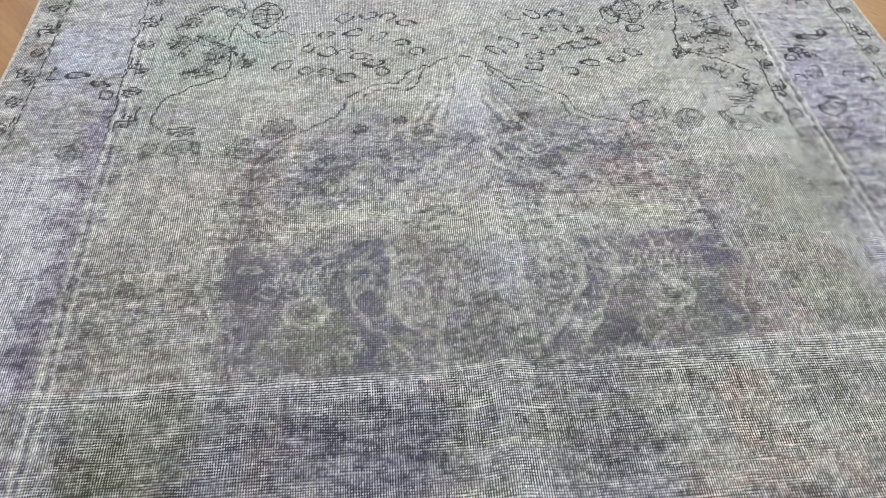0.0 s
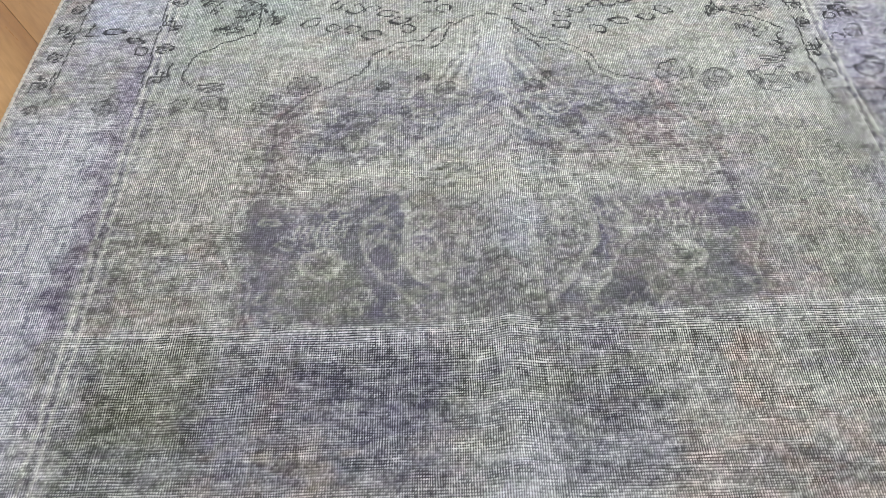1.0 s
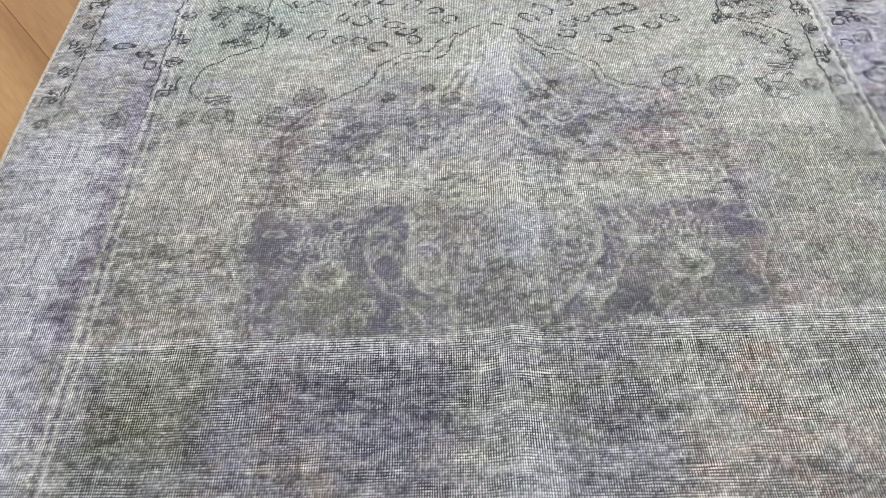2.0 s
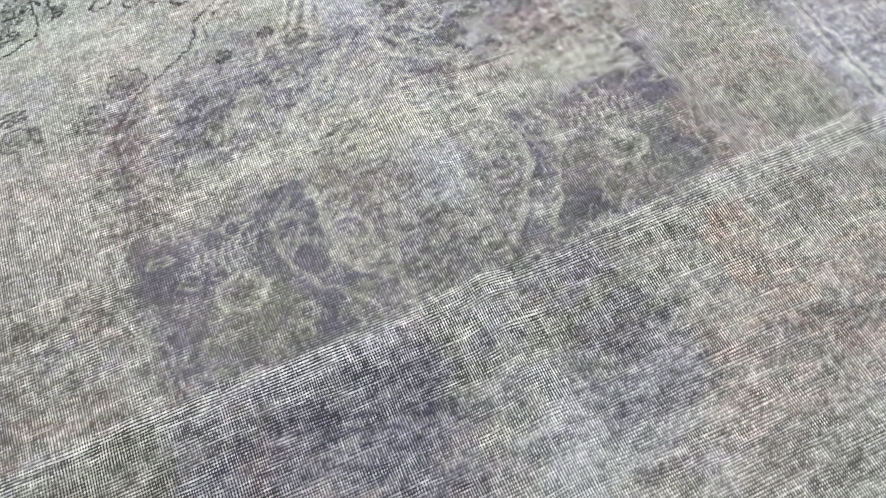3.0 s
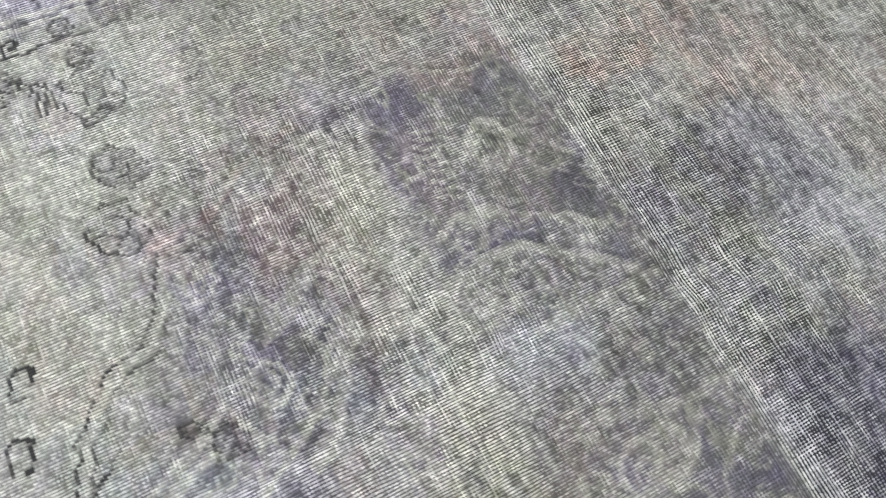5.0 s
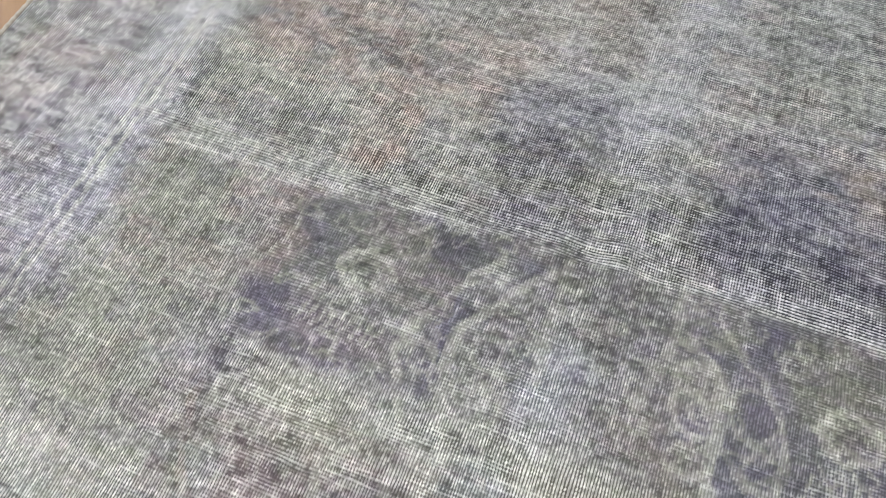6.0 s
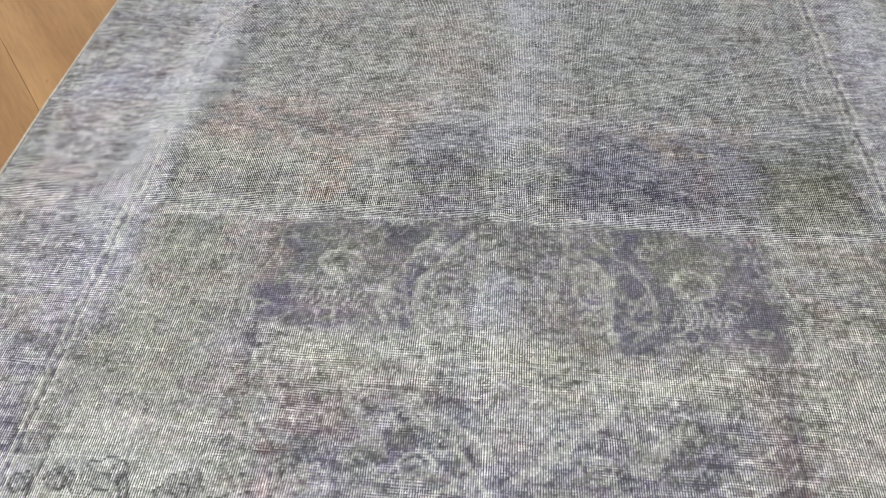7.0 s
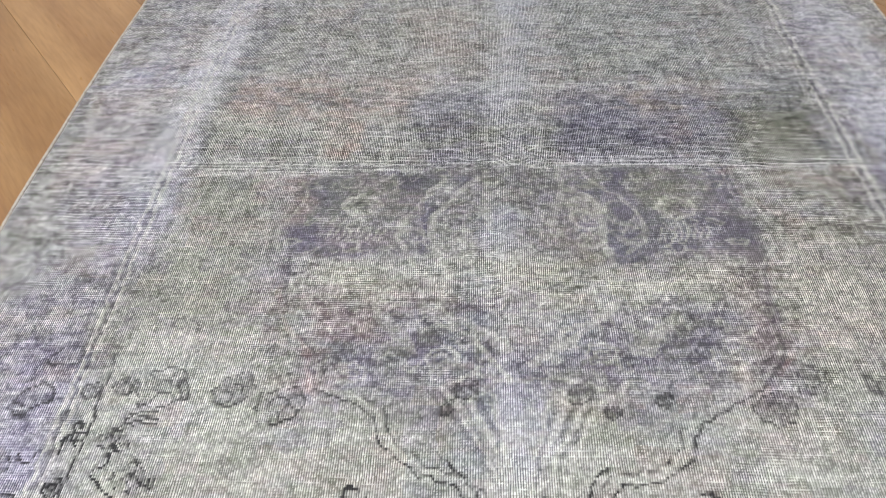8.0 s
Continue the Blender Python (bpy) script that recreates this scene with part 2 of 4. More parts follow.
tint(GREEN, 0.85 * blob(-0.298, -0.013, 0.08, 0.06))
tint(GREEN, 0.70 * blob(0.319, -0.020, 0.09, 0.06))
tint((112, 114, 96), 0.5 * blob(-0.023, 0.032, 0.05, 0.10))
PILE_DARK = ((-0.409, 0.097, 0.050, 0.055, 0.95), (-0.402, -0.024, 0.040, 0.070, 0.55), (-0.316, 0.125, 0.090, 0.026, 0.55), (-0.201, 0.133, 0.030, 0.030, 0.75), (-0.166, -0.039, 0.040, 0.022, 0.7), (-0.108, -0.054, 0.030, 0.020, 0.7),
             (-0.217, -0.082, 0.050, 0.020, 0.6), (-0.192, 0.042, 0.03, 0.05, 0.5), (0.201, 0.129, 0.020, 0.040, 0.8), (0.189, 0.032, 0.026, 0.055, 0.8), (0.198, -0.062, 0.045, 0.028, 0.85), (0.345, 0.116, 0.120, 0.022, 0.7))
PILE_DARK2 = ((0.423, 0.097, 0.035, 0.045, 0.7), (0.402, -0.040, 0.045, 0.050, 0.55), (0.113, -0.071, 0.030, 0.026, 0.6), (0.018, 0.043, 0.035, 0.030, 0.35), (-0.273, 0.355, 0.100, 0.050, 0.5), (-0.360, 0.334, 0.030, 0.050, 0.5), (-0.112, 0.392, 0.040, 0.030, 0.5),
              (0.158, 0.364, 0.060, 0.035, 0.6), (0.278, 0.384, 0.080, 0.035, 0.5), (0.052, 0.484, 0.040, 0.050, 0.4), (-0.423, 0.267, 0.022, 0.090, 0.6), (0.143, 0.504, 0.070, 0.030, 0.45), (-0.182, 0.501, 0.07, 0.03, 0.45))
kept = np.zeros_like(U)                                  # where the dark pile still stands
for x, y, rx, ry, amount in PILE_DARK + PILE_DARK2:
    kept = np.maximum(kept, amount * blob(x, y, rx, ry))
kept *= np.clip(0.85 + 0.5 * smooth_noise(0.03, 0.02, 33, 2), 0.2, 1)
tint((79, 75, 96), 0.9 * kept)
tint((86, 80, 112), 0.45 * blob(0.193, 0.065, 0.025, 0.08))
tint((98, 104, 117), 0.65 * blob(0.107, 0.376, 0.045, 0.035))
tint((98, 104, 117), 0.55 * blob(-0.064, 0.391, 0.035, 0.030))
tint((102, 101, 108), 0.55 * block(-0.106, 0.140, -0.106, 0.152, 0.03, 0.03))
tint((98, 101, 92), 0.6 * blob(-0.273, -0.056, 0.07, 0.045))
tint((98, 99, 96), 0.6 * blob(0.251, -0.051, 0.06, 0.045))
tint((92, 90, 104), 0.5 * block(-0.372, -0.153, 0.282, 0.412, 0.04, 0.03))
tint((96, 93, 104), 0.5 * block(0.138, 0.329, 0.275, 0.424, 0.04, 0.03))
# pink and rust remains
BITS = np.clip(0.35 + 1.3 * smooth_noise(0.035, 0.020, 36, 2), 0, 1)
tint(PINK, 0.65 * BITS * block(0.324, 0.393, 0.225, 0.465, 0.05, 0.04))
tint(PINK, 0.80 * BITS * block(0.435, 0.540, -0.100, 0.075, 0.05, 0.05))
tint(PINK, 0.5 * blob(0.448, 0.267, 0.06, 0.04))
tint((126, 112, 132), 0.5 * blob(0.440, 0.187, 0.07, 0.03))
tint(PINK, 0.4 * BITS * blob(-0.505, 0.120, 0.05, 0.22))
tint(PINK, 0.30 * blob(-0.369, 0.506, 0.08, 0.06))
tint(PINK, 0.45 * blob(-0.573, 0.314, 0.10, 0.05))
tint((140, 122, 108), 0.5 * blob(-0.365, 0.425, 0.03, 0.04))
tint((140, 122, 108), 0.4 * blob(-0.084, 0.481, 0.05, 0.03))
tint(PINK, 0.3 * blob(-0.100, 0.130, 0.035, 0.05))
tint((150, 136, 128), 0.20 * block(-0.678, -0.470, -0.102, 0.407, 0.08, 0.08))
tint(PINK, 0.35 * blob(-0.323, 0.047, 0.03, 0.012))
# the half that lies nearer the south end, zone by zone
tint((122, 124, 112), 0.75 * block(0.231, 0.676, -0.335, -0.109, 0.05, 0.03))
tint((112, 112, 102), 0.70 * block(0.071, 0.598, -0.958, -0.370, 0.10, 0.05))
tint((128, 112, 104), 0.55 * blob(0.159, -0.417, 0.06, 0.05))
tint((128, 112, 104), 0.40 * blob(0.196, -0.655, 0.10, 0.05))
tint((98, 95, 112), 0.75 * block(-0.462, -0.083, -0.380, -0.125, 0.05, 0.03))
tint((112, 100, 100), 0.6 * block(-0.499, -0.128, -0.425, -0.364, 0.06, 0.02))
tint((94, 99, 97), 0.85 * block(-0.585, -0.120, -1.050, -0.420, 0.06, 0.025))
tint((102, 102, 90), 0.85 * blob(-0.583, -0.222, 0.085, 0.09))
tint((108, 106, 116), 0.60 * block(0.091, 0.231, -0.351, -0.114, 0.04, 0.04))
tint((92, 90, 112), 0.40 * blob(-0.244, -0.281, 0.035, 0.05))
tint((88, 86, 112), 0.55 * blob(0.213, -0.093, 0.05, 0.02))
tint((88, 86, 112), 0.45 * blob(0.341, -0.118, 0.04, 0.012))
tint((88, 86, 112), 0.45 * blob(0.580, -0.454, 0.04, 0.02))
tint((142, 146, 162), 0.55 * blob(-0.010, -0.365, 0.05, 0.22))
tint((128, 134, 154), 0.65 * blob(-0.014, -0.802, 0.045, 0.30))
tint((126, 138, 150), 0.55 * blob(0.037, 0.075, 0.035, 0.08))
tint((126, 138, 150), 0.45 * blob(0.072, 0.228, 0.03, 0.05))
tint((160, 160, 176), 0.60 * block(0.689, 0.787, -1.155, 0.169, 0.04, 0.1))
tint((134, 122, 122), 0.45 * block(0.819, 0.978, -0.512, -0.036, 0.03, 0.1))
tint((104, 100, 122), 0.50 * blob(0.837, -0.037, 0.07, 0.10))
tint((104, 100, 122), 0.45 * blob(0.895, -0.512, 0.07, 0.06))
tint((158, 161, 174), 0.65 * block(-0.903, -0.765, -1.155, -0.159, 0.04, 0.1))
tint((136, 140, 156), 0.60 * blob(0.009, 0.518, 0.055, 0.13))
tint((106, 116, 128), 0.60 * blob(0.076, 0.528, 0.03, 0.08))
tint((108, 104, 132), 0.55 * blob(0.780, 0.508, 0.035, 0.08))
tint((108, 104, 132), 0.50 * blob(-0.327, 0.120, 0.05, 0.02))
tint((94, 92, 112), 0.65 * blob(-0.759, -0.049, 0.05, 0.05))
tint((94, 92, 112), 0.65 * blob(-0.758, 0.328, 0.05, 0.07))
tint((100, 98, 124), 0.60 * blob(0.808, 0.594, 0.06, 0.09))
tint((150, 156, 176), 0.65 * blob(-0.852, 0.734, 0.05, 0.12))

# the overdye took in squarish patches
r_patch = np.random.default_rng(88)
for cw, ch, strength in ((0.115, 0.085, 0.30), (0.052, 0.040, 0.26)):
    gx, gy = ((U + 2 + RAG_X * 0.35) / cw).astype(int), ((V + 2 + RAG_Y * 0.25) / ch).astype(int)
    choice = r_patch.integers(0, 7, (gy.max() + 1, gx.max() + 1))[gy, gx]
    edge = np.clip(0.55 + 0.9 * smooth_noise(0.025, 0.012, int(cw * 1000), 2), 0, 1)
    for k, colour in enumerate(((124, 114, 138), (118, 120, 100), (146, 124, 118), (108, 114, 124), (138, 136, 130))):
        tint(colour, strength * edge * (choice == k))
tint((138, 119, 111), 0.60 * BITS * block(0.244, 0.659, -0.456, -0.269, 0.06, 0.03))
tint((134, 118, 110), 0.45 * BITS * block(-0.487, -0.159, -0.470, -0.315, 0.06, 0.03))
tint((88, 84, 88), 0.45 * blob(-0.527, -0.221, 0.03, 0.02))
tint((104, 94, 116), 0.60 * block(-0.768, -0.724, -0.103, 0.528, 0.012, 0.05))
tint((150, 120, 116), 0.45 * BITS * block(-0.459, -0.397, -0.133, -0.089, 0.01, 0.01))
tint((150, 120, 116), 0.45 * BITS * block(-0.398, -0.354, -0.251, -0.154, 0.02, 0.02))

tint((86, 84, 110), 0.62 * np.clip(BITS + 0.2, 0, 1) * block(-0.232, -0.155, -0.440, -0.236, 0.02, 0.03))
tint((134, 120, 104), 0.55 * BITS * block(-0.395, -0.235, -0.440, -0.280, 0.03, 0.03))
tint((150, 127, 118), 0.50 * np.clip(BITS + 0.35, 0, 1) * block(0.225, 0.640, -0.470, -0.285, 0.02, 0.05))
tint((150, 130, 120), 0.30 * np.clip(BITS + 0.35, 0, 1) * block(0.090, 0.240, -0.800, -0.500, 0.03, 0.04))
tint((160, 128, 116), 0.70 * np.clip(BITS + 0.25, 0, 1) * block(0.335, 0.405, -0.290, -0.150, 0.02, 0.03))
tint((122, 126, 138), 0.45 * block(0.030, 0.205, -0.430, -0.310, 0.03, 0.03))
tint((146, 120, 110), 0.45 * np.clip(BITS + 0.2, 0, 1) * block(0.420, 0.480, -0.100, 0.020, 0.02, 0.03))
tint((110, 105, 126), 0.45 * np.clip(BITS + 0.3, 0, 1) * block(0.770, 0.940, 0.330, 0.690, 0.03, 0.05))
tint((82, 78, 92), 0.55 * block(-0.455, -0.385, 0.045, 0.135, 0.025, 0.02))
tint((92, 88, 102), 0.30 * np.clip(BITS + 0.3, 0, 1) * block(-0.425, -0.100, -0.105, 0.130, 0.03, 0.015))
tint((92, 86, 100), 0.35 * np.clip(BITS + 0.3, 0, 1) * block(0.170, 0.450, 0.065, 0.135, 0.03, 0.02))
tint((114, 117, 98), 0.50 * BITS * block(-0.093, 0.231, -0.341, -0.126, 0.05, 0.03))
tint((106, 108, 86), 0.55 * block(-0.662, -0.460, -0.320, -0.129, 0.03, 0.02))
tint((92, 88, 116), 0.45 * BITS * block(-0.349, -0.165, -0.314, -0.130, 0.04, 0.03))
tint((92, 86, 116), 0.50 * BITS * block(0.207, 0.461, 0.075, 0.150, 0.04, 0.02))
tint((92, 88, 116), 0.45 * BITS * block(-0.245, -0.116, -0.097, 0.141, 0.03, 0.02))
tint((108, 112, 90), 0.45 * BITS * block(-0.351, -0.219, -0.098, -0.013, 0.03, 0.02))
tint((150, 151, 172), 0.50 * block(-0.957, -0.763, -0.379, 0.413, 0.03, 0.08))
tint((112, 107, 130), 0.45 * BITS * block(0.752, 0.939, 0.221, 0.810, 0.03, 0.08))
tint((104, 94, 96), 0.65 * block(-0.440, -0.384, 0.120, 0.426, 0.02, 0.03))
tint((108, 98, 100), 0.45 * block(0.334, 0.373, 0.225, 0.443, 0.02, 0.03))

# remains of the dye, patch by patch
REMAINS_A = (
    ((100, 98, 114), 0.55, -0.332, -0.288, 0.264, 0.374),
    ((112, 112, 104), 0.45, -0.298, -0.166, 0.268, 0.346),
    ((98, 100, 116), 0.50, -0.138, -0.088, 0.308, 0.372),
    ((122, 104, 98), 0.55, -0.405, -0.356, 0.195, 0.353),
    ((94, 90, 116), 0.60, -0.195, -0.169, 0.079, 0.165),
    ((104, 104, 124), 0.40, -0.144, -0.117, 0.191, 0.256),
    ((84, 80, 96), 0.50, -0.420, -0.244, 0.041, 0.118),
    ((112, 114, 92), 0.55, -0.335, -0.230, -0.099, 0.027),
    ((88, 84, 110), 0.60, -0.229, -0.182, -0.108, -0.024),
    ((88, 84, 120), 0.60, -0.168, -0.135, -0.055, -0.032),
    ((108, 100, 120), 0.50, -0.153, -0.088, -0.100, -0.061),
    ((140, 142, 112), 0.60, -0.182, -0.144, -0.071, -0.054),
    ((132, 132, 112), 0.45, -0.163, -0.086, -0.021, 0.039),
    ((118, 114, 126), 0.40, -0.231, -0.183, -0.029, 0.042),
)
REMAINS_B = (
    ((136, 112, 112), 0.55, 0.244, 0.348, 0.288, 0.350),
    ((108, 106, 116), 0.50, 0.144, 0.242, 0.285, 0.340),
    ((114, 102, 108), 0.50, 0.154, 0.197, 0.170, 0.278),
    ((140, 136, 122), 0.40, 0.238, 0.405, 0.143, 0.278),
    ((86, 82, 110), 0.60, 0.164, 0.189, -0.021, 0.148),
    ((100, 96, 108), 0.40, 0.189, 0.238, 0.025, 0.100),
    ((122, 106, 112), 0.60, 0.250, 0.374, 0.070, 0.129),
    ((98, 90, 116), 0.60, 0.371, 0.465, 0.066, 0.137),
    ((78, 76, 86), 0.55, 0.154, 0.228, -0.101, -0.051),
    ((104, 104, 136), 0.50, 0.099, 0.122, -0.087, -0.054),
    ((90, 88, 108), 0.50, 0.371, 0.418, -0.048, 0.004),
    ((128, 128, 116), 0.40, 0.279, 0.345, -0.050, 0.032),
    ((112, 104, 116), 0.40, 0.362, 0.476, 0.132, 0.273),
    ((118, 124, 140), 0.50, 0.015, 0.079, 0.007, 0.108),
)
REMAINS_C = (
    ((146, 120, 110), 0.45, 0.421, 0.487, -0.089, 0.063),
    ((100, 102, 88), 0.50, -0.592, -0.408, -0.214, -0.119),
    ((98, 98, 114), 0.50, -0.495, -0.400, -0.295, -0.226),
    ((92, 92, 104), 0.40, -0.340, -0.171, -0.240, -0.137),
    ((92, 88, 118), 0.60, -0.773, -0.737, -0.072, -0.008),
    ((128, 98, 102), 0.60, -0.690, -0.658, -0.252, -0.209),
    ((136, 110, 106), 0.55, -0.363, -0.338, -0.259, -0.178),
    ((112, 102, 90), 0.40, -0.691, -0.665, -0.117, -0.066),
    ((150, 158, 180), 0.45, -0.903, -0.722, 0.685, 0.835),
    ((100, 92, 118), 0.60, -0.765, -0.709, 0.333, 0.587),
    ((106, 120, 108), 0.40, -0.686, -0.424, 0.611, 0.819),
    ((104, 98, 130), 0.40, 0.733, 0.930, 0.381, 0.665),
    ((148, 152, 172), 0.50, 0.744, 0.990, -0.512, -0.420),
    ((112, 108, 130), 0.40, 0.013, 0.216, -0.392, -0.250),
)
REMAINS_D = (
    ((92, 94, 108), 0.45, -0.424, -0.089, -0.416, -0.159),
    ((128, 112, 104), 0.40, -0.021, 0.112, -0.620, -0.450),
    ((106, 106, 98), 0.40, 0.211, 0.485, -0.651, -0.509),
)
FRAY = np.clip(0.75 + 0.7 * smooth_noise(0.03, 0.016, 37, 2), 0, 1)
for colour, amount, x0, x1, y0, y1 in REMAINS_A + REMAINS_B + REMAINS_C + REMAINS_D:
    tint(colour, 0.9 * amount * FRAY * block(x0, x1, y0, y1, 0.04, 0.026))

for x, y in ((0.085, 0.320), (-0.062, 0.318)):           # blue leaves either side of the crease
    tint((96, 102, 114), 0.65 * blob(x, y, 0.045, 0.030))

# -- motifs --
black, pale, fillm = np.zeros_like(U), np.zeros_like(U), np.zeros_like(U)
LINE = 0.0025
# scalloped rim of the medallion
RIM_R = ((0.009, 0.688), (0.069, 0.664), (0.112, 0.611), (0.166, 0.598), (0.226, 0.547), (0.240, 0.499), (0.283, 0.473), (0.340, 0.454))
RIM_L = ((-0.017, 0.689), (-0.110, 0.643), (-0.130, 0.610), (-0.162, 0.606), (-0.211, 0.590), (-0.243, 0.563), (-0.248, 0.527), (-0.272, 0.501), (-0.376, 0.438))
for rim, side in ((RIM_R, 1), (RIM_L, -1)):
    stroke(black, rim, LINE, 0.60)
    stroke(pale, [(x - side * 0.008, y - 0.008) for x, y in rim], 0.007, 0.35)
    stroke(black, [(x - side * 0.015, y - 0.014) for x, y in rim[1:7]], LINE, 0.45)
# rows of little petals above it
PETALS_L = ((-0.383, 0.691), (-0.334, 0.665), (-0.291, 0.657), (-0.245, 0.634), (-0.328, 0.750), (-0.284, 0.733), (-0.247, 0.731), (-0.211, 0.709), (-0.181, 0.682), (-0.167, 0.652), (-0.290, 0.802), (-0.226, 0.806), (-0.168, 0.786), (-0.116, 0.757), (-0.085, 0.719), (-0.245, 0.863), (-0.191, 0.872), (-0.144, 0.863), (-0.104, 0.834))
PETALS_R = ((0.181, 0.689), (0.176, 0.654), (0.255, 0.633), (0.305, 0.662), (0.365, 0.670), (0.410, 0.693), (0.181, 0.769), (0.232, 0.796), (0.292, 0.793), (0.322, 0.740), (0.259, 0.723), (0.288, 0.727), (0.216, 0.705), (0.131, 0.745), (0.094, 0.711), (0.153, 0.852), (0.201, 0.856), (0.255, 0.853), (0.363, 0.779), (0.400, 0.846))
for k, (x, y) in enumerate(PETALS_L + PETALS_R):
    a = rng.uniform(-0.5, 0.5) + (0.35 if x < 0 else -0.35)
    ring(black, x, y, rng.uniform(0.015, 0.023), rng.uniform(0.010, 0.014), LINE, rng.uniform(0.6, 0.95), a, 2, 0.08, fillm, rng.uniform(0, 0.35), 0.5 if y > 0.7 else 0.25, k)


def blossom(x, y, r, strength=1.0, dark=0.3):
    """A wheel-like rosette: rim, hub and spokes."""
    ring(black, x, y, r, r * 0.8, LINE, strength, rng.uniform(0, 1), 8, 0.06, fillm, dark, 0.2, rng.uniform(0, 6))
    ring(black, x, y, r * 0.38, r * 0.30, LINE * 0.8, strength * 0.85, 0, 0, 0, None, 0, 0.4, rng.uniform(0, 6))
    for a in np.arange(6) * math.tau / 6 + rng.uniform(0, 1):
        stroke(black, [(x + r * 0.5 * math.cos(a), y + r * 0.42 * math.sin(a)), (x + r * 0.95 * math.cos(a), y + r * 0.75 * math.sin(a))], LINE * 0.6, strength * 0.7)


# flowers along the foot of the field
for x, y, r, d in ((-0.449, 0.426, 0.030, 0.5), (-0.383, 0.477, 0.034, 0.7), (-0.573, 0.432, 0.026, 0.2), (-0.637, 0.429, 0.020, 0.5), (-0.781, 0.434, 0.027, 0.3), (-0.086, 0.453, 0.022, 0.4), (0.095, 0.448, 0.022, 0.4),
                   (0.392, 0.482, 0.040, 0.3), (0.473, 0.453, 0.036, 0.75), (0.593, 0.450, 0.044, 0.2), (0.657, 0.449, 0.020, 0.4), (0.124, 0.482, 0.014, 0.3), (-0.131, 0.488, 0.013, 0.3), (-0.215, 0.463, 0.013, 0.2)):
    blossom(x, y, r, 0.72, d)
for x, y in ((-0.577, 0.467), (0.613, 0.497)):
    for k in range(4):
        stroke(black, [(x - 0.028, y + k * 0.008), (x + 0.022 + 0.006 * (k % 2), y + k * 0.008 + 0.003)], LINE, 0.7)
for x, y, t in ((-0.540, 0.431, 0.3), (0.558, 0.453, 0.4)):
    ring(black, x, y, 0.008, 0.018, LINE, 0.8, t, 0, 0, fillm, 0.6)
# vines and leaf sprays of the corners
arc(black, ((-0.502, 0.744), (-0.504, 0.662), (-0.539, 0.645), (-0.586, 0.619), (-0.619, 0.592), (-0.633, 0.565), (-0.640, 0.521), (-0.615, 0.483)), LINE, 0.8)
arc(black, ((-0.506, 0.971), (-0.483, 0.897), (-0.513, 0.815), (-0.502, 0.744)), LINE, 0.65)
arc(black, ((0.572, 0.912), (0.546, 0.793), (0.526, 0.748), (0.531, 0.693), (0.610, 0.646), (0.661, 0.603)), LINE, 0.8)
arc(black, ((0.661, 0.603), (0.638, 0.573), (0.650, 0.533), (0.628, 0.504)), LINE, 0.75)


def spray(x, y, turn, size, n=6):
    """A leafy twig: a vein with small pointed leaves on both sides."""
    for i in range(n):
        f = (i / (n - 1) - 0.5) * 2 * size
        for side in (-1, 1):
            a, reach = turn + side * rng.uniform(0.7, 1.2), rng.uniform(0.009, 0.015) * (1 - 0.3 * abs(f) / size)
            cx, cy = x + f * math.cos(turn) + reach * math.cos(a), y + f * math.sin(turn) + reach * math.sin(a)
            ring(black, cx, cy, reach, reach * 0.42, LINE * 0.6, rng.uniform(0.35, 0.75), a, 0, 0, fillm, rng.uniform(0, 0.35), 0.8, rng.uniform(0, 6))
    stroke(black, [(x - size * math.cos(turn), y - size * math.sin(turn)), (x + size * math.cos(turn), y + size * math.sin(turn))], LINE, 0.7)


for x, y, t, s in ((-0.578, 0.677, 0.2, 0.030), (-0.607, 0.766, 1.2, 0.030), (-0.557, 0.794, -0.6, 0.035), (-0.533, 0.745, 0.1, 0.030), (-0.593, 0.903, 0.9, 0.035), (-0.516, 0.911, -0.5, 0.03),
                   (0.619, 0.804, 0.3, 0.035), (0.568, 0.735, 0.1, 0.030), (0.589, 0.845, -0.6, 0.030), (0.603, 0.686, 0.2, 0.038), (0.632, 0.765, -0.3, 0.025), (0.590, 0.612, -0.5, 0.028), (0.515, 0.859, 0.8, 0.03), (0.626, 0.748, -0.3, 0.028), (0.517, 0.677, 0.9, 0.020), (0.640, 0.556, -0.8, 0.020), (-0.627, 0.790, 1.1, 0.024), (-0.543, 0.721, 0.2, 0.026), (-0.616, 0.856, 0.6, 0.026), (-0.472, 0.700, 1.2, 0.018)):
    spray(x, y, t, s)
# latticed vase shapes
for x, y in ((-0.432, 0.889), (0.440, 0.858)):
    ring(black, x, y, 0.034, 0.048, LINE, 0.85, 0, 4, 0.06, fillm, 0.3)
    for k in range(-2, 3):
        stroke(black, [(x - 0.028, y + k * 0.018), (x + 0.028, y + k * 0.018)], LINE * 0.8, 0.7)
    stroke(black, [(x, y - 0.05), (x, y + 0.05)], LINE * 0.8, 0.7)
    ring(black, x, y - 0.075, 0.022, 0.012, LINE, 0.7, 0, 3, 0.1, fillm, 0.3)
arc(black, ((-0.384, 0.881), (-0.399, 0.834), (-0.370, 0.809), (-0.316, 0.807)), LINE, 0.6)
arc(black, ((-0.492, 0.850), (-0.469, 0.814), (-0.424, 0.776), (-0.369, 0.780)), LINE, 0.6)
ring(black, 0.391, 0.837, 0.022, 0.034, LINE, 0.7, 0.2)
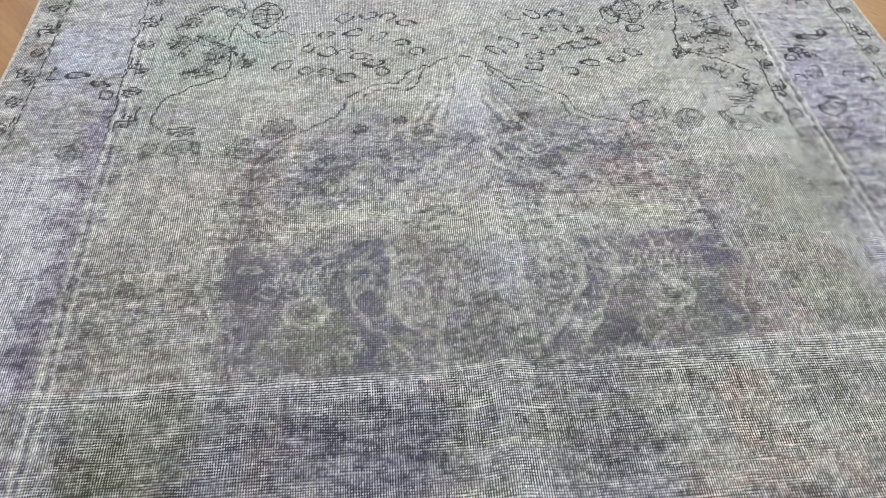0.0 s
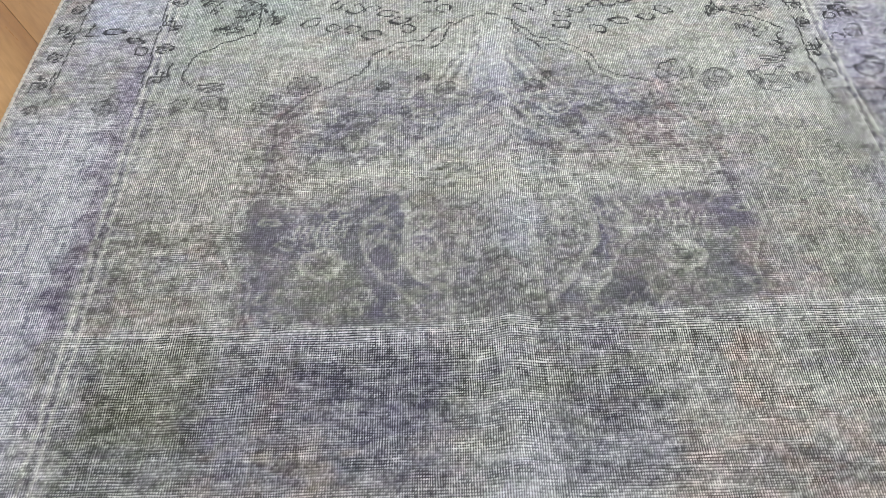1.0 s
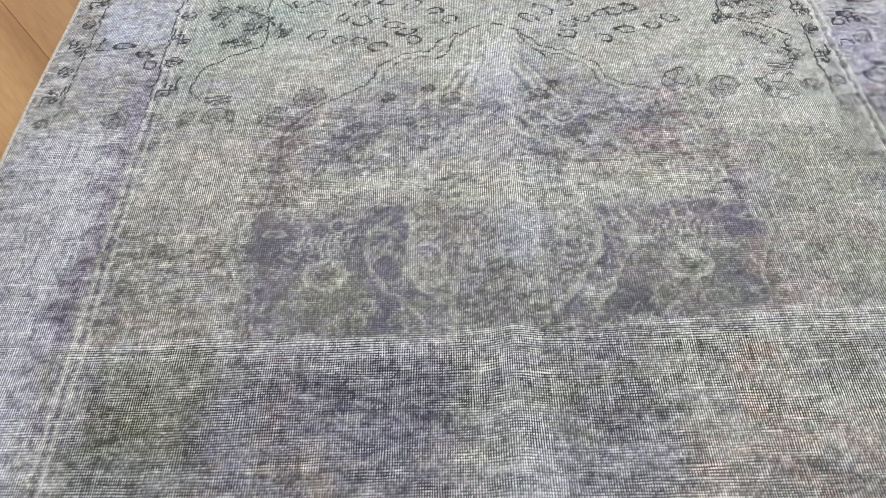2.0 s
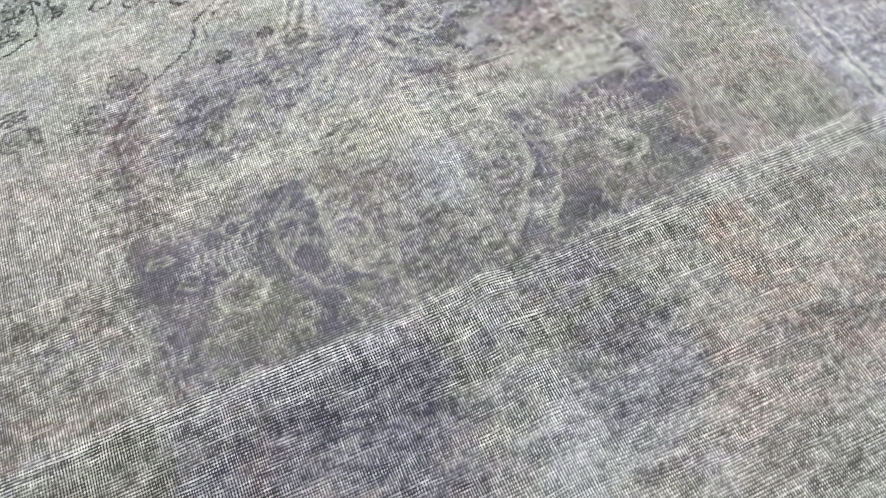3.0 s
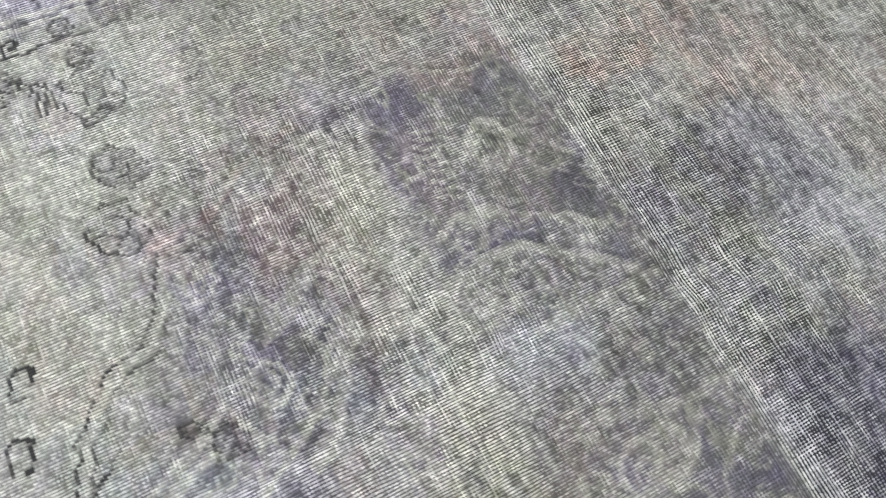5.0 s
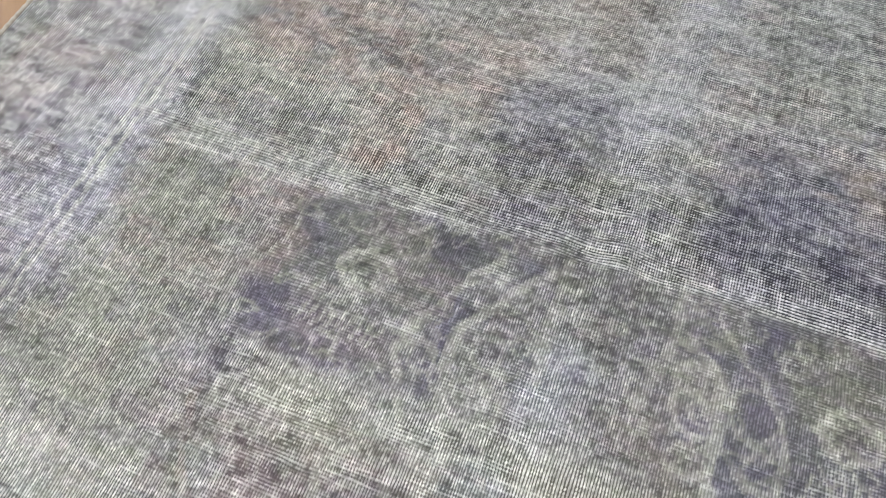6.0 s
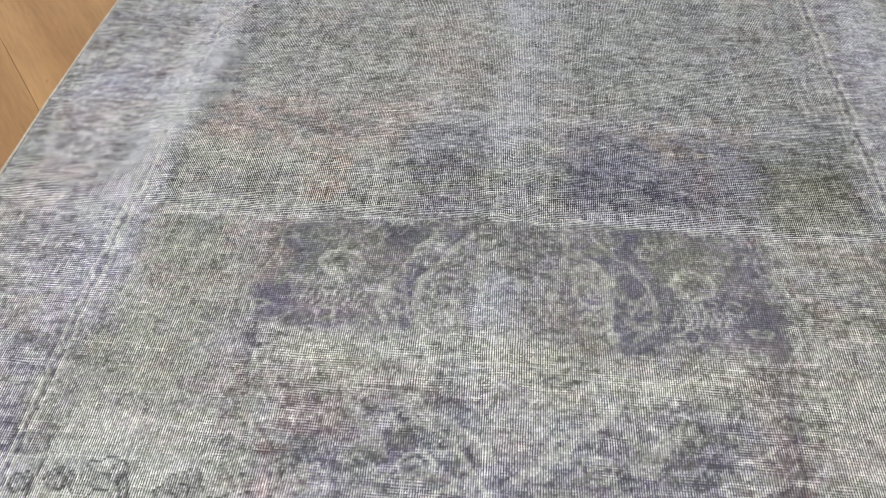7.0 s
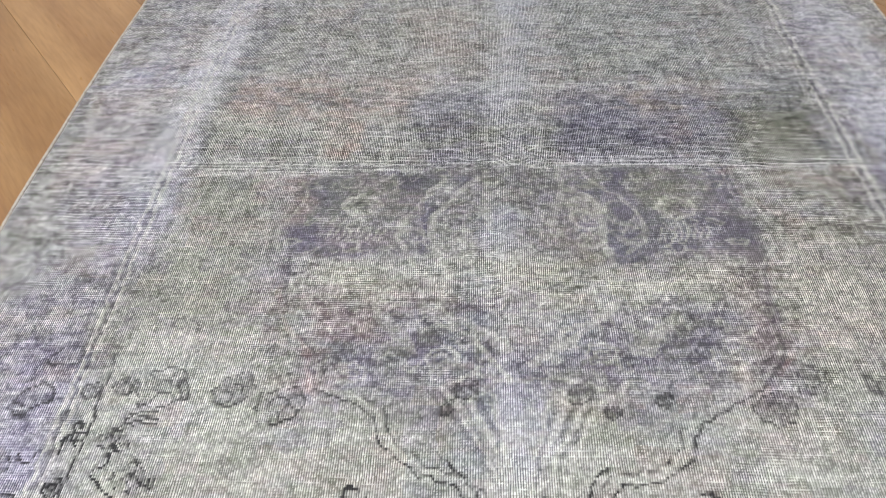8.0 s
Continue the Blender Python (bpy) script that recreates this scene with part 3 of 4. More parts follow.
# guard stripes: hooked key motifs by turns with rosettes, between broken lines
for gx, w, first, gauge in ((-0.698, 0.018, 0.439, 0.0868), (-0.935, 0.018, 0.428, 0.0860), (0.711, 0.016, 0.456, 0.0835), (0.990, 0.015, 0.503, 0.0800)):
    for n in range(9):
        y, x = first + n * gauge + rng.uniform(-0.004, 0.004), gx + rng.uniform(-0.003, 0.003)
        if n % 2 == 0:
            blossom(x, y, 0.0165, 0.80, 0.35)
        else:
            side = 1 if n % 4 == 1 else -1
            stroke(black, [(x - w * side, y - 0.034), (x - w * side, y - 0.004), (x + w * side, y - 0.002), (x + w * side, y + 0.034)], LINE, 0.95)
            stroke(black, [(x - w * 0.9, y + 0.010), (x + w * 0.4, y + 0.012), (x + w * 0.4, y - 0.010)], LINE, 0.85)
            stroke(black, [(x - w * 0.2, y + 0.022), (x - w * 0.2, y + 0.004)], LINE, 0.85)
            ring(black, x + w * 0.2, y - 0.016, 0.009, 0.006, LINE, 0.8, 0.3, 0, 0, fillm, 0.4)
for gx, amount in ((-0.724, 0.75), (-0.672, 0.35), (-0.910, 0.70), (0.693, 0.75), (0.739, 0.3), (0.966, 0.7)):
    stroke(black, [(gx, 0.39), (gx, 1.06)], LINE * 0.8, amount)
for gx in (-0.715, -0.695, 0.750, 0.733):
    stroke(pale, [(gx, -1.05), (gx, 0.85)], 0.006, 0.85)
for gx in (-0.705, 0.7415):
    stroke(fillm, [(gx, -1.05), (gx, 0.85)], 0.005, 0.55)
stroke(pale, [(-0.686, -1.103), (-0.668, 0.385)], 0.006, 0.25)
for _ in range(26):
    x, y = rng.uniform(0.775, 0.945), rng.uniform(0.44, 1.0)
    if rng.random() < 0.5:
        ring(black, x, y, rng.uniform(0.010, 0.018), rng.uniform(0.008, 0.012), LINE, rng.uniform(0.4, 0.75), rng.uniform(0, 3), 3, 0.10, fillm, 0.3, 0.5, rng.uniform(0, 6))
    else:
        stroke(black, [(x - 0.014, y), (x - 0.012, y + 0.014), (x + 0.010, y + 0.014), (x + 0.012, y)], LINE, rng.uniform(0.4, 0.75))
# odd remains in the main border
for x, y, rx, ry, t in ((-0.828, 0.680, 0.024, 0.010, 0), (-0.771, 0.644, 0.022, 0.009, -0.3), (-0.750, 0.609, 0.010, 0.015, 0.4), (0.865, 0.727, 0.035, 0.008, 0.1), (0.804, 0.679, 0.018, 0.009, 0), (0.779, 0.649, 0.014, 0.012, 0), (0.804, 0.468, 0.03, 0.02, 0.3), (0.781, 0.390, 0.03, 0.02, 0.3), (0.893, 0.742, 0.012, 0.012, 0)):
    ring(black, x, y, rx, ry, LINE, 0.75, t, 3, 0.08, fillm, 0.35)
stroke(black, [(-0.881, 0.711), (-0.887, 0.669), (-0.858, 0.662)], LINE * 1.3, 0.8)

# pale drawing that shows through inside the medallion
for x, y in ((-0.310, 0.015), (0.313, 0.009)):
    ring(pale, x, y, 0.034, 0.028, 0.011, 0.62, 0, 8, 0.07)
    ring(pale, x, y, 0.018, 0.014, 0.005, 0.4)
    ring(fillm, x, y, 0.011, 0.009, 0.006, 0.6)
for x0, x1, y in ((-0.364, -0.272, 0.088), (0.259, 0.374, 0.092)):
    for n, x in enumerate(np.arange(x0, x1, 0.013)):
        arc(pale, [(x, y - 0.016), (x + 0.003, y), (x + 0.009, y + 0.015 + 0.002 * (n % 2))], 0.004, 0.6)
    stroke(pale, [(x0, y), (x1, y)], 0.003, 0.35)
SCROLLS = (
    (((-0.205, 0.135), (-0.235, 0.100), (-0.240, 0.060), (-0.222, 0.010), (-0.201, -0.024), (-0.174, -0.044), (-0.146, -0.079)), 0.007, 0.50),
    (((-0.172, 0.165), (-0.163, 0.110), (-0.161, 0.045), (-0.157, 0.007), (-0.143, -0.014), (-0.123, -0.035), (-0.100, -0.046)), 0.014, 0.60),
    (((-0.066, 0.060), (-0.076, 0.020), (-0.088, -0.020), (-0.091, -0.099)), 0.016, 0.50),
    (((-0.178, -0.046), (-0.152, -0.064), (-0.125, -0.074), (-0.112, -0.081), (-0.087, -0.109)), 0.007, 0.45),
    (((0.130, 0.205), (0.148, 0.170), (0.161, 0.130), (0.167, 0.070), (0.151, 0.019), (0.125, -0.015), (0.094, -0.056), (0.071, -0.078)), 0.012, 0.58),
    (((0.188, 0.190), (0.208, 0.149), (0.229, 0.101), (0.225, 0.063), (0.199, 0.015), (0.175, -0.030), (0.147, -0.073)), 0.010, 0.58),
    (((0.055, 0.075), (0.061, 0.020), (0.063, -0.090)), 0.016, 0.45),
    (((-0.232, 0.088), (-0.205, 0.110), (-0.178, 0.080)), 0.005, 0.45),
    (((0.180, 0.095), (0.204, 0.072), (0.222, 0.090)), 0.005, 0.45),
    (((0.057, 0.387), (0.117, 0.320), (0.147, 0.311), (0.141, 0.226)), 0.006, 0.55),
    (((-0.041, 0.386), (-0.101, 0.323), (-0.140, 0.297), (-0.128, 0.229)), 0.006, 0.55),
    (((0.194, 0.364), (0.227, 0.314), (0.253, 0.297)), 0.010, 0.5),
    (((-0.197, 0.371), (-0.228, 0.332), (-0.270, 0.301)), 0.010, 0.45),
)
ARMS = (
    (((-0.011, 0.400), (-0.071, 0.353), (-0.135, 0.295), (-0.163, 0.262)), 0.013, 0.65),
    (((0.028, 0.375), (0.060, 0.338), (0.103, 0.310), (0.145, 0.292), (0.178, 0.270), (0.178, 0.240)), 0.013, 0.65),
    (((-0.205, 0.372), (-0.232, 0.330), (-0.262, 0.285)), 0.010, 0.55),
    (((0.215, 0.345), (0.240, 0.310), (0.262, 0.262)), 0.011, 0.60),
    (((0.150, 0.145), (0.120, 0.165), (0.092, 0.150), (0.090, 0.120), (0.112, 0.105), (0.132, 0.122)), 0.006, 0.55),
    (((-0.165, 0.060), (-0.140, 0.078), (-0.112, 0.062), (-0.110, 0.030), (-0.135, 0.022), (-0.148, 0.045)), 0.006, 0.55),
)
FEATHERS = (
    (((0.064, 0.665), (0.057, 0.568), (0.083, 0.509), (0.135, 0.448)), 0.006, 0.6),
    (((-0.043, 0.652), (-0.070, 0.556), (-0.110, 0.484), (-0.168, 0.432)), 0.006, 0.6),
    (((0.036, 0.631), (0.037, 0.540), (0.053, 0.461)), 0.005, 0.5),
    (((-0.021, 0.621), (-0.033, 0.531), (-0.056, 0.453)), 0.005, 0.5),
    (((0.098, 0.604), (0.142, 0.548), (0.204, 0.513)), 0.006, 0.35),
    (((-0.114, 0.578), (-0.162, 0.535), (-0.225, 0.490)), 0.006, 0.35),
)
for points, width, amount in SCROLLS + ARMS + FEATHERS:
    arc(pale, points, width, amount, 0.003)
    arc(fillm, [(x + 0.010, y - 0.004) for x, y in points], 0.002, 0.35)
ring(pale, -0.219, 0.093, 0.021, 0.024, 0.005, 0.6)
ring(pale, 0.197, 0.097, 0.018, 0.022, 0.005, 0.5)
arc(black, ((0.064, 0.665), (0.098, 0.604), (0.124, 0.573)), LINE, 0.7)
arc(black, ((-0.068, 0.654), (-0.090, 0.612), (-0.114, 0.578)), LINE, 0.7)
arc(fillm, ((0.328, 0.450), (0.340, 0.390), (0.364, 0.363), (0.395, 0.329), (0.432, 0.272)), 0.003, 0.6)
arc(fillm, ((-0.368, 0.444), (-0.380, 0.397), (-0.406, 0.369), (-0.432, 0.335)), 0.003, 0.5)
# broad pale bands, rings and combs beside the rosettes
for x, y, rx, ry, amount in ((-0.222, 0.083, 0.023, 0.027, 0.65), (-0.200, 0.025, 0.029, 0.033, 0.65), (0.211, 0.082, 0.025, 0.028, 0.45), (-0.120, 0.008, 0.017, 0.022, 0.75), (-0.145, 0.048, 0.014, 0.014, 0.75), (-0.133, 0.107, 0.022, 0.018, 0.6),
                             (0.123, 0.064, 0.019, 0.022, 0.65), (0.102, 0.102, 0.016, 0.018, 0.6), (0.126, 0.119, 0.020, 0.016, 0.5), (-0.235, -0.055, 0.018, 0.014, 0.5), (0.266, -0.046, 0.024, 0.020, 0.5), (0.340, -0.061, 0.020, 0.016, 0.5), (-0.086, 0.169, 0.022, 0.026, 0.6), (0.114, 0.173, 0.022, 0.026, 0.6)):
    ring(pale, x, y, rx, ry, 0.005, amount * 0.62)
    ring(fillm, x, y, rx * 0.62, ry * 0.62, 0.004, amount * 0.3)
arc(pale, ((-0.389, 0.319), (-0.365, 0.340), (-0.343, 0.338)), 0.007, 0.7)
arc(pale, ((-0.261, 0.288), (-0.223, 0.322), (-0.189, 0.365)), 0.009, 0.7)
arc(pale, ((-0.140, 0.299), (-0.070, 0.326), (-0.039, 0.378)), 0.009, 0.7)
arc(pale, ((0.114, 0.313), (0.143, 0.279), (0.130, 0.234), (0.166, 0.224)), 0.008, 0.65)
arc(pale, ((0.248, 0.297), (0.225, 0.319), (0.203, 0.332), (0.183, 0.369)), 0.009, 0.7)
for x, y in ((-0.229, 0.248), (0.237, 0.254), (-0.329, 0.385), (0.287, 0.417), (-0.128, 0.375), (0.137, 0.387)):
    ring(pale, x, y, 0.024, 0.020, 0.006, 0.6, 0, 7, 0.10)
    ring(pale, x, y, 0.010, 0.008, 0.004, 0.5)
arc(pale, ((0.160, 0.304), (0.098, 0.338), (0.054, 0.389), (0.023, 0.434)), 0.009, 0.7)
arc(pale, ((0.145, 0.448), (0.080, 0.418), (0.023, 0.434), (-0.039, 0.421), (-0.126, 0.448)), 0.007, 0.55)
for k in range(3):                                       # feathers of the fan
    for side in (-1, 1):
        arc(pale, ((0.010 + side * (0.011 + 0.009 * k), 0.665 - 0.02 * k), (0.012 + side * (0.021 + 0.017 * k), 0.563), (0.014 + side * (0.047 + 0.032 * k), 0.472 - 0.01 * k)), 0.006, 0.65)
        arc(fillm, ((0.010 + side * (0.015 + 0.009 * k), 0.660 - 0.02 * k), (0.012 + side * (0.029 + 0.017 * k), 0.563), (0.014 + side * (0.061 + 0.032 * k), 0.472 - 0.01 * k)), 0.005, 0.6)
# small blossoms and leaves of the medallion, alike on both sides
rf = np.random.default_rng(12)
spots = []
while len(spots) < 105:
    x, y = rf.uniform(0.03, 0.43), rf.uniform(-0.10, 0.45)
    if all(math.hypot(x - a, (y - b) * 1.2) > 0.027 for a, b in spots) and math.hypot(x - 0.30, y) > 0.06:
        spots.append((x, y))
for x, y in spots:
    r, kind, turn, amount = rf.uniform(0.008, 0.016), rf.integers(0, 9), rf.uniform(0, 3.1), rf.uniform(0.26, 0.54)
    for side in (1, -1):
        cx = 0.012 + side * x
        if kind == 0:
            ring(pale, cx, y, r, r * 0.8, 0.004, amount, 0, 5, 0.14)
            ring(fillm, cx, y, r * 0.4, r * 0.35, 0.004, amount)
        elif kind in (1, 2):
            ring(fillm, cx, y, r, r * 0.8, 0.003, amount, 0, 6, 0.16)
        elif kind in (3, 4, 5):
            ring(pale, cx, y, r * 1.3, r * 0.5, 0.003, amount, side * turn, 0, 0, fillm, amount * 0.7)
        else:
            arc(pale, [(cx - side * r, y - r), (cx, y + r * 0.5), (cx + side * r, y - r * 0.2), (cx + side * r * 0.4, y - r * 0.9)], 0.004, amount)
# ghosts of flowers over the plain ground and borders
GHOSTS = ((-0.613, 0.285), (-0.495, 0.272), (-0.613, 0.160), (-0.600, 0.217), (-0.609, 0.073), (-0.722, 0.351), (-0.709, 0.284), (-0.701, 0.208), (-0.689, 0.143), (-0.697, 0.075), (-0.791, 0.211), (-0.763, 0.010), (-0.539, 0.120),
          (0.500, 0.284), (0.556, 0.313), (0.601, 0.318), (0.551, 0.235), (0.585, 0.174), (0.513, 0.137), (0.717, 0.368), (0.713, 0.303), (0.687, 0.171), (0.650, 0.244), (0.624, 0.065), (0.548, 0.044), (-0.520, 0.188))
for x, y in GHOSTS:
    r = rf.uniform(0.016, 0.028)
    ring(fillm, x, y, r, r * 0.8, 0.004, rf.uniform(0.35, 0.6), 0, 5, 0.16, None, 0, 0.4, rf.uniform(0, 6))
    ring(fillm, x, y, r * 0.45, r * 0.4, 0.004, 0.45)
for _ in range(120):
    x, y = rf.uniform(-0.93, 0.98), rf.uniform(-0.98, 0.44)
    if -0.47 < x < 0.46 and y > -0.11:
        continue
    r = rf.uniform(0.012, 0.026)
    ring(fillm, x, y, r, r * rf.uniform(0.6, 0.9), 0.004, rf.uniform(0.15, 0.38), rf.uniform(0, 3), 5, 0.16, None, 0, rf.uniform(0, 0.9), rf.uniform(0, 6))
# dark rim of the medallion's flank
FLANK_L = ((-0.376, 0.438), (-0.423, 0.369), (-0.426, 0.278), (-0.441, 0.176), (-0.496, 0.109), (-0.500, 0.058), (-0.465, 0.003), (-0.437, -0.030), (-0.431, -0.089), (-0.411, -0.121))
FLANK_R = ((0.340, 0.454), (0.358, 0.366), (0.398, 0.322), (0.424, 0.257), (0.431, 0.182), (0.470, 0.128), (0.476, 0.075), (0.449, 0.022), (0.435, -0.029), (0.432, -0.101))
rust = np.zeros_like(U)
for flank, side in ((FLANK_L, -1), (FLANK_R, 1)):
    arc(fillm, flank, 0.004, 0.4)
    arc(rust, [(x + side * 0.010, y) for x, y in flank], 0.008, 0.35)
    arc(pale, [(x - side * 0.008, y) for x, y in flank], 0.004, 0.35)
tint((146, 112, 104), 0.75 * rust * np.clip(0.6 + smooth_noise(0.06, 0.05, 35), 0, 1))

# the dye has gone grey where the pile still stands
faded = block(-0.50, 0.52, -0.112, 0.17, 0.05, 0.03)[..., None]
dye += (dye.mean(-1, keepdims=True) * np.array((1.02, 1.0, 1.01)) - dye) * 0.42 * faded
dye *= 1 + 0.06 * faded

# -- wear --
streak = smooth_noise(0.09, PITCH_Y * 1.6, 41, 2)         # along the wefts
dash = smooth_noise(0.035, PITCH_Y, 40)
dash2 = np.clip(smooth_noise(0.045, PITCH_Y * 1.1, 39) - 0.50, 0, 1) * 2.2      # bright wefts laid bare
drop = smooth_noise(0.012, 0.010, 42, 2)
cloud = smooth_noise(0.16, 0.11, 43, 3)
mottle = smooth_noise(0.045, 0.028, 44, 3)
speck = smooth_noise(0.014, 0.009, 49, 2)
def per_knot(a):
    """One value a knot, shared by its vertices."""
    return a[np.ix_(np.minimum(np.arange(ny) // 2, NY - 1), np.minimum(np.arange(nx) // 2, NX - 1))]


fine = per_knot(rng.uniform(-1, 1, (NY, NX)))
# the drawing is tied knot by knot
pale *= np.clip(0.95 + 0.9 * smooth_noise(0.018, 0.008, 57, 2), 0.2, 1)
black, pale, fillm = per_knot(black[1::2, 1::2]), per_knot(pale[1::2, 1::2]), per_knot(fillm[1::2, 1::2])
# faint scrolling of the old drawing, all over the ground
def filigree(cell, width, seed, share):
    """Thin winding lines: the zero lines of a noise, shown over part of the ground."""
    a = np.abs(smooth_noise(cell, cell * 0.85, seed, 2))
    return np.clip(1.3 - a / width, 0, 1) * np.clip(share + 1.6 * smooth_noise(0.10, 0.08, seed + 1), 0, 1)


scroll = np.maximum(filigree(0.050, 0.055, 71, 0.6), 0.8 * filigree(0.030, 0.07, 81, 0.4))
scroll2 = np.maximum(filigree(0.042, 0.06, 73, 0.5), 0.8 * filigree(0.026, 0.08, 83, 0.4))
east = block(0.756, 0.953, 0.014, 1.210, 0.02, 0.1)
west = block(-0.890, -0.732, -0.214, 0.589, 0.02, 0.1)
inside = block(-0.464, 0.450, -0.111, 0.507, 0.05, 0.03)
pile = np.clip(0.95 * block(-0.450, -0.090, -0.113, 0.164, 0.03, 0.018) + 0.75 * block(0.140, 0.472, -0.098, 0.150, 0.08, 0.020) + 0.35 * block(-0.117, 0.130, -0.106, 0.163, 0.03, 0.02)
               + 0.45 * block(-0.453, 0.416, 0.267, 0.519, 0.05, 0.04) * np.clip(1.3 - np.abs(U) * 2.0 - (V - 0.28) * 1.2, 0, 1), 0, 1) * np.clip(0.9 + 0.5 * smooth_noise(0.05, 0.03, 34, 3), 0.3, 1)
bare = block(-0.696, 0.697, -1.155, -0.114, 0.06, 0.008)
outline = np.clip(black * (1.8 + 1.1 * drop + 0.5 * fine) - 0.25, 0, 1) * np.clip((V - 0.32) / 0.06, 0, 1) * np.clip(0.72 + (V - 0.42) * 2.0, 0.72, 1)
fleck = np.tanh(2.2 * smooth_noise(0.020, 0.0065, 53, 2))
patch = smooth_noise(0.11, 0.035, 56, 2)
quiet = np.clip(block(0.460, 0.707, -0.089, 0.459, 0.05, 0.05) + 0.7 * block(-0.704, 0.702, 0.450, 1.210, 0.05, 0.04) + 0.6 * block(-0.686, -0.481, 0.120, 0.465, 0.04, 0.03) + 0.6 * block(0.251, 0.676, -0.334, -0.121, 0.05, 0.03), 0, 1)     # even, bare threads
calm = (1 - 0.65 * quiet) * (1 - 0.7 * pile) * (1 - 0.18 * bare)
worn = 0.54 + 0.12 * cloud + calm * (0.14 * mottle + 0.10 * patch + (0.14 * streak + 0.14 * dash) * (1 - 0.5 * bare) + 0.20 * speck + 0.20 * fleck) + 0.14 * fine
worn += 0.10 * quiet + 0.08 * np.clip((V - 0.05) / 0.4, 0, 1)
worn += 0.20 * block(-0.905, -0.741, -0.324, 0.412, 0.06, 0.1)
# zones worn more or less than the rest
for x0, x1, y0, y1, amount in ((0.251, 0.675, -0.323, -0.116, 0.18), (-0.713, 0.150, -0.644, -0.173, -0.06), (-0.681, 0.702, 0.517, 1.100, -0.06), (0.687, 0.795, -1.155, -0.108, 0.30), (0.695, 0.771, -0.408, -0.108, 0.14), (0.652, 0.764, 0.034, 0.138, 0.10), (0.790, 0.976, -0.405, -0.086, 0.10), (-0.485, -0.095, -0.381, -0.163, -0.10), (-0.988, -0.469, -0.377, 0.121, -0.07), (0.111, 0.231, -0.340, -0.136, -0.06), (-0.585, -0.120, -1.050, -0.426, -0.05), (0.071, 0.598, -0.958, -0.392, 0.0), (-0.699, 0.655, -1.155, -0.397, 0.18), (-0.757, -0.666, -0.487, -0.125, 0.10), (-0.903, -0.788, -1.050, -0.269, 0.22),
                               (-0.066, 0.067, -0.475, -0.127, 0.18), (-0.089, 0.049, -1.050, -0.529, 0.14), (0.492, 0.647, 0.384, 0.657, 0.06), (-0.116, 0.150, -0.106, 0.141, -0.08), (-0.955, -0.761, -0.379, 0.354, 0.10), (-1.027, -0.794, 0.472, 1.100, -0.08), (0.648, 0.966, 0.179, 0.561, -0.12), (-0.440, -0.384, 0.120, 0.426, -0.16), (-0.685, -0.480, 0.200, 0.349, 0.10), (0.416, 0.686, 0.330, 0.438, 0.08), (-0.421, 0.405, -0.106, 0.141, -0.06), (0.214, 0.691, -0.153, -0.091, 0.10), (-0.582, -0.068, -0.175, -0.115, 0.10), (-0.731, -0.662, 0.143, 0.409, 0.10)):
    worn += amount * block(x0, x1, y0, y1, 0.04, 0.02)
for x0, x1, y0, y1, amount in ((0.47, 0.78, -0.32, 0.42, -0.13), (-0.95, -0.60, -0.45, 0.30, -0.10), (-0.75, -0.45, 0.30, 0.60, -0.06), (-0.20, 0.20, -0.02, 0.34, 0.07), (0.12, 0.68, -0.80, -0.30, -0.07)):
    worn += amount * block(x0, x1, y0, y1, 0.06, 0.05)
worn += 0.12 * np.exp(-((U - 0.012) / 0.022) ** 2) - 0.07 * np.exp(-((U - 0.065) / 0.018) ** 2)       # the crease: bared ridge lighter, flank darker, with the fold's shading painted in
for x0, x1, y0, y1, amount in ((0.05, 0.30, -0.45, -0.16, 0.09), (-0.42, -0.22, 0.12, 0.30, 0.08), (0.02, 0.20, 0.0, 0.22, 0.06), (-0.60, 0.60, -0.95, -0.40, 0.05)):
    worn += amount * block(x0, x1, y0, y1, 0.05, 0.04)
worn -= 0.09 * block(-0.80, -0.722, -0.25, 0.62, 0.03, 0.06)
worn += 0.24 * dash2 * (0.45 + 0.25 * bare) * (1 - 0.6 * quiet)
worn += 0.22 * np.clip(dash - 0.45, 0, 1) / 0.55 * np.clip(0.5 + mottle, 0, 1.2)
line_y = -0.1145 + 0.0226 * np.clip(U, -0.75, 0.9) + 0.028 * np.clip(U, -0.75, 0.9) ** 2 + 0.004 * smooth_noise(0.10, 1.0, 46)
broken = np.clip(0.75 + 1.1 * smooth_noise(0.07, 0.012, 47), 0, 1)
for c, half, amount in ((0.0, 0.005, 0.60), (-0.018, 0.0026, 0.35), (0.013, 0.0026, 0.20), (-0.034, 0.0026, 0.20)):
    worn += amount * np.clip(1.5 - np.abs(V - line_y - c) / half, 0, 1) * broken
for y0, amount, x0, x1 in ((-0.418, 0.30, -0.54, 0.0), (-0.341, 0.15, 0.2, 0.7), (0.588, 0.2, -0.44, 0.1)):
    worn += amount * np.clip(1.4 - np.abs(V - y0 - 0.012 * smooth_noise(0.2, 2.0, 48)) / 0.012, 0, 1) * ((U > x0) & (U < x1)) * broken
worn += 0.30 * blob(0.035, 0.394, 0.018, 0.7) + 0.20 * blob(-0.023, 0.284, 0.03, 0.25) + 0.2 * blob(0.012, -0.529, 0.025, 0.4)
worn += 0.10 * bare * smooth_noise(0.20, 0.10, 52, 2) + 0.1 * bare * dash
worn += 0.20 * blob(0.742, -0.243, 0.04, 0.25) + 0.30 * blob(-0.816, 0.121, 0.06, 0.3)
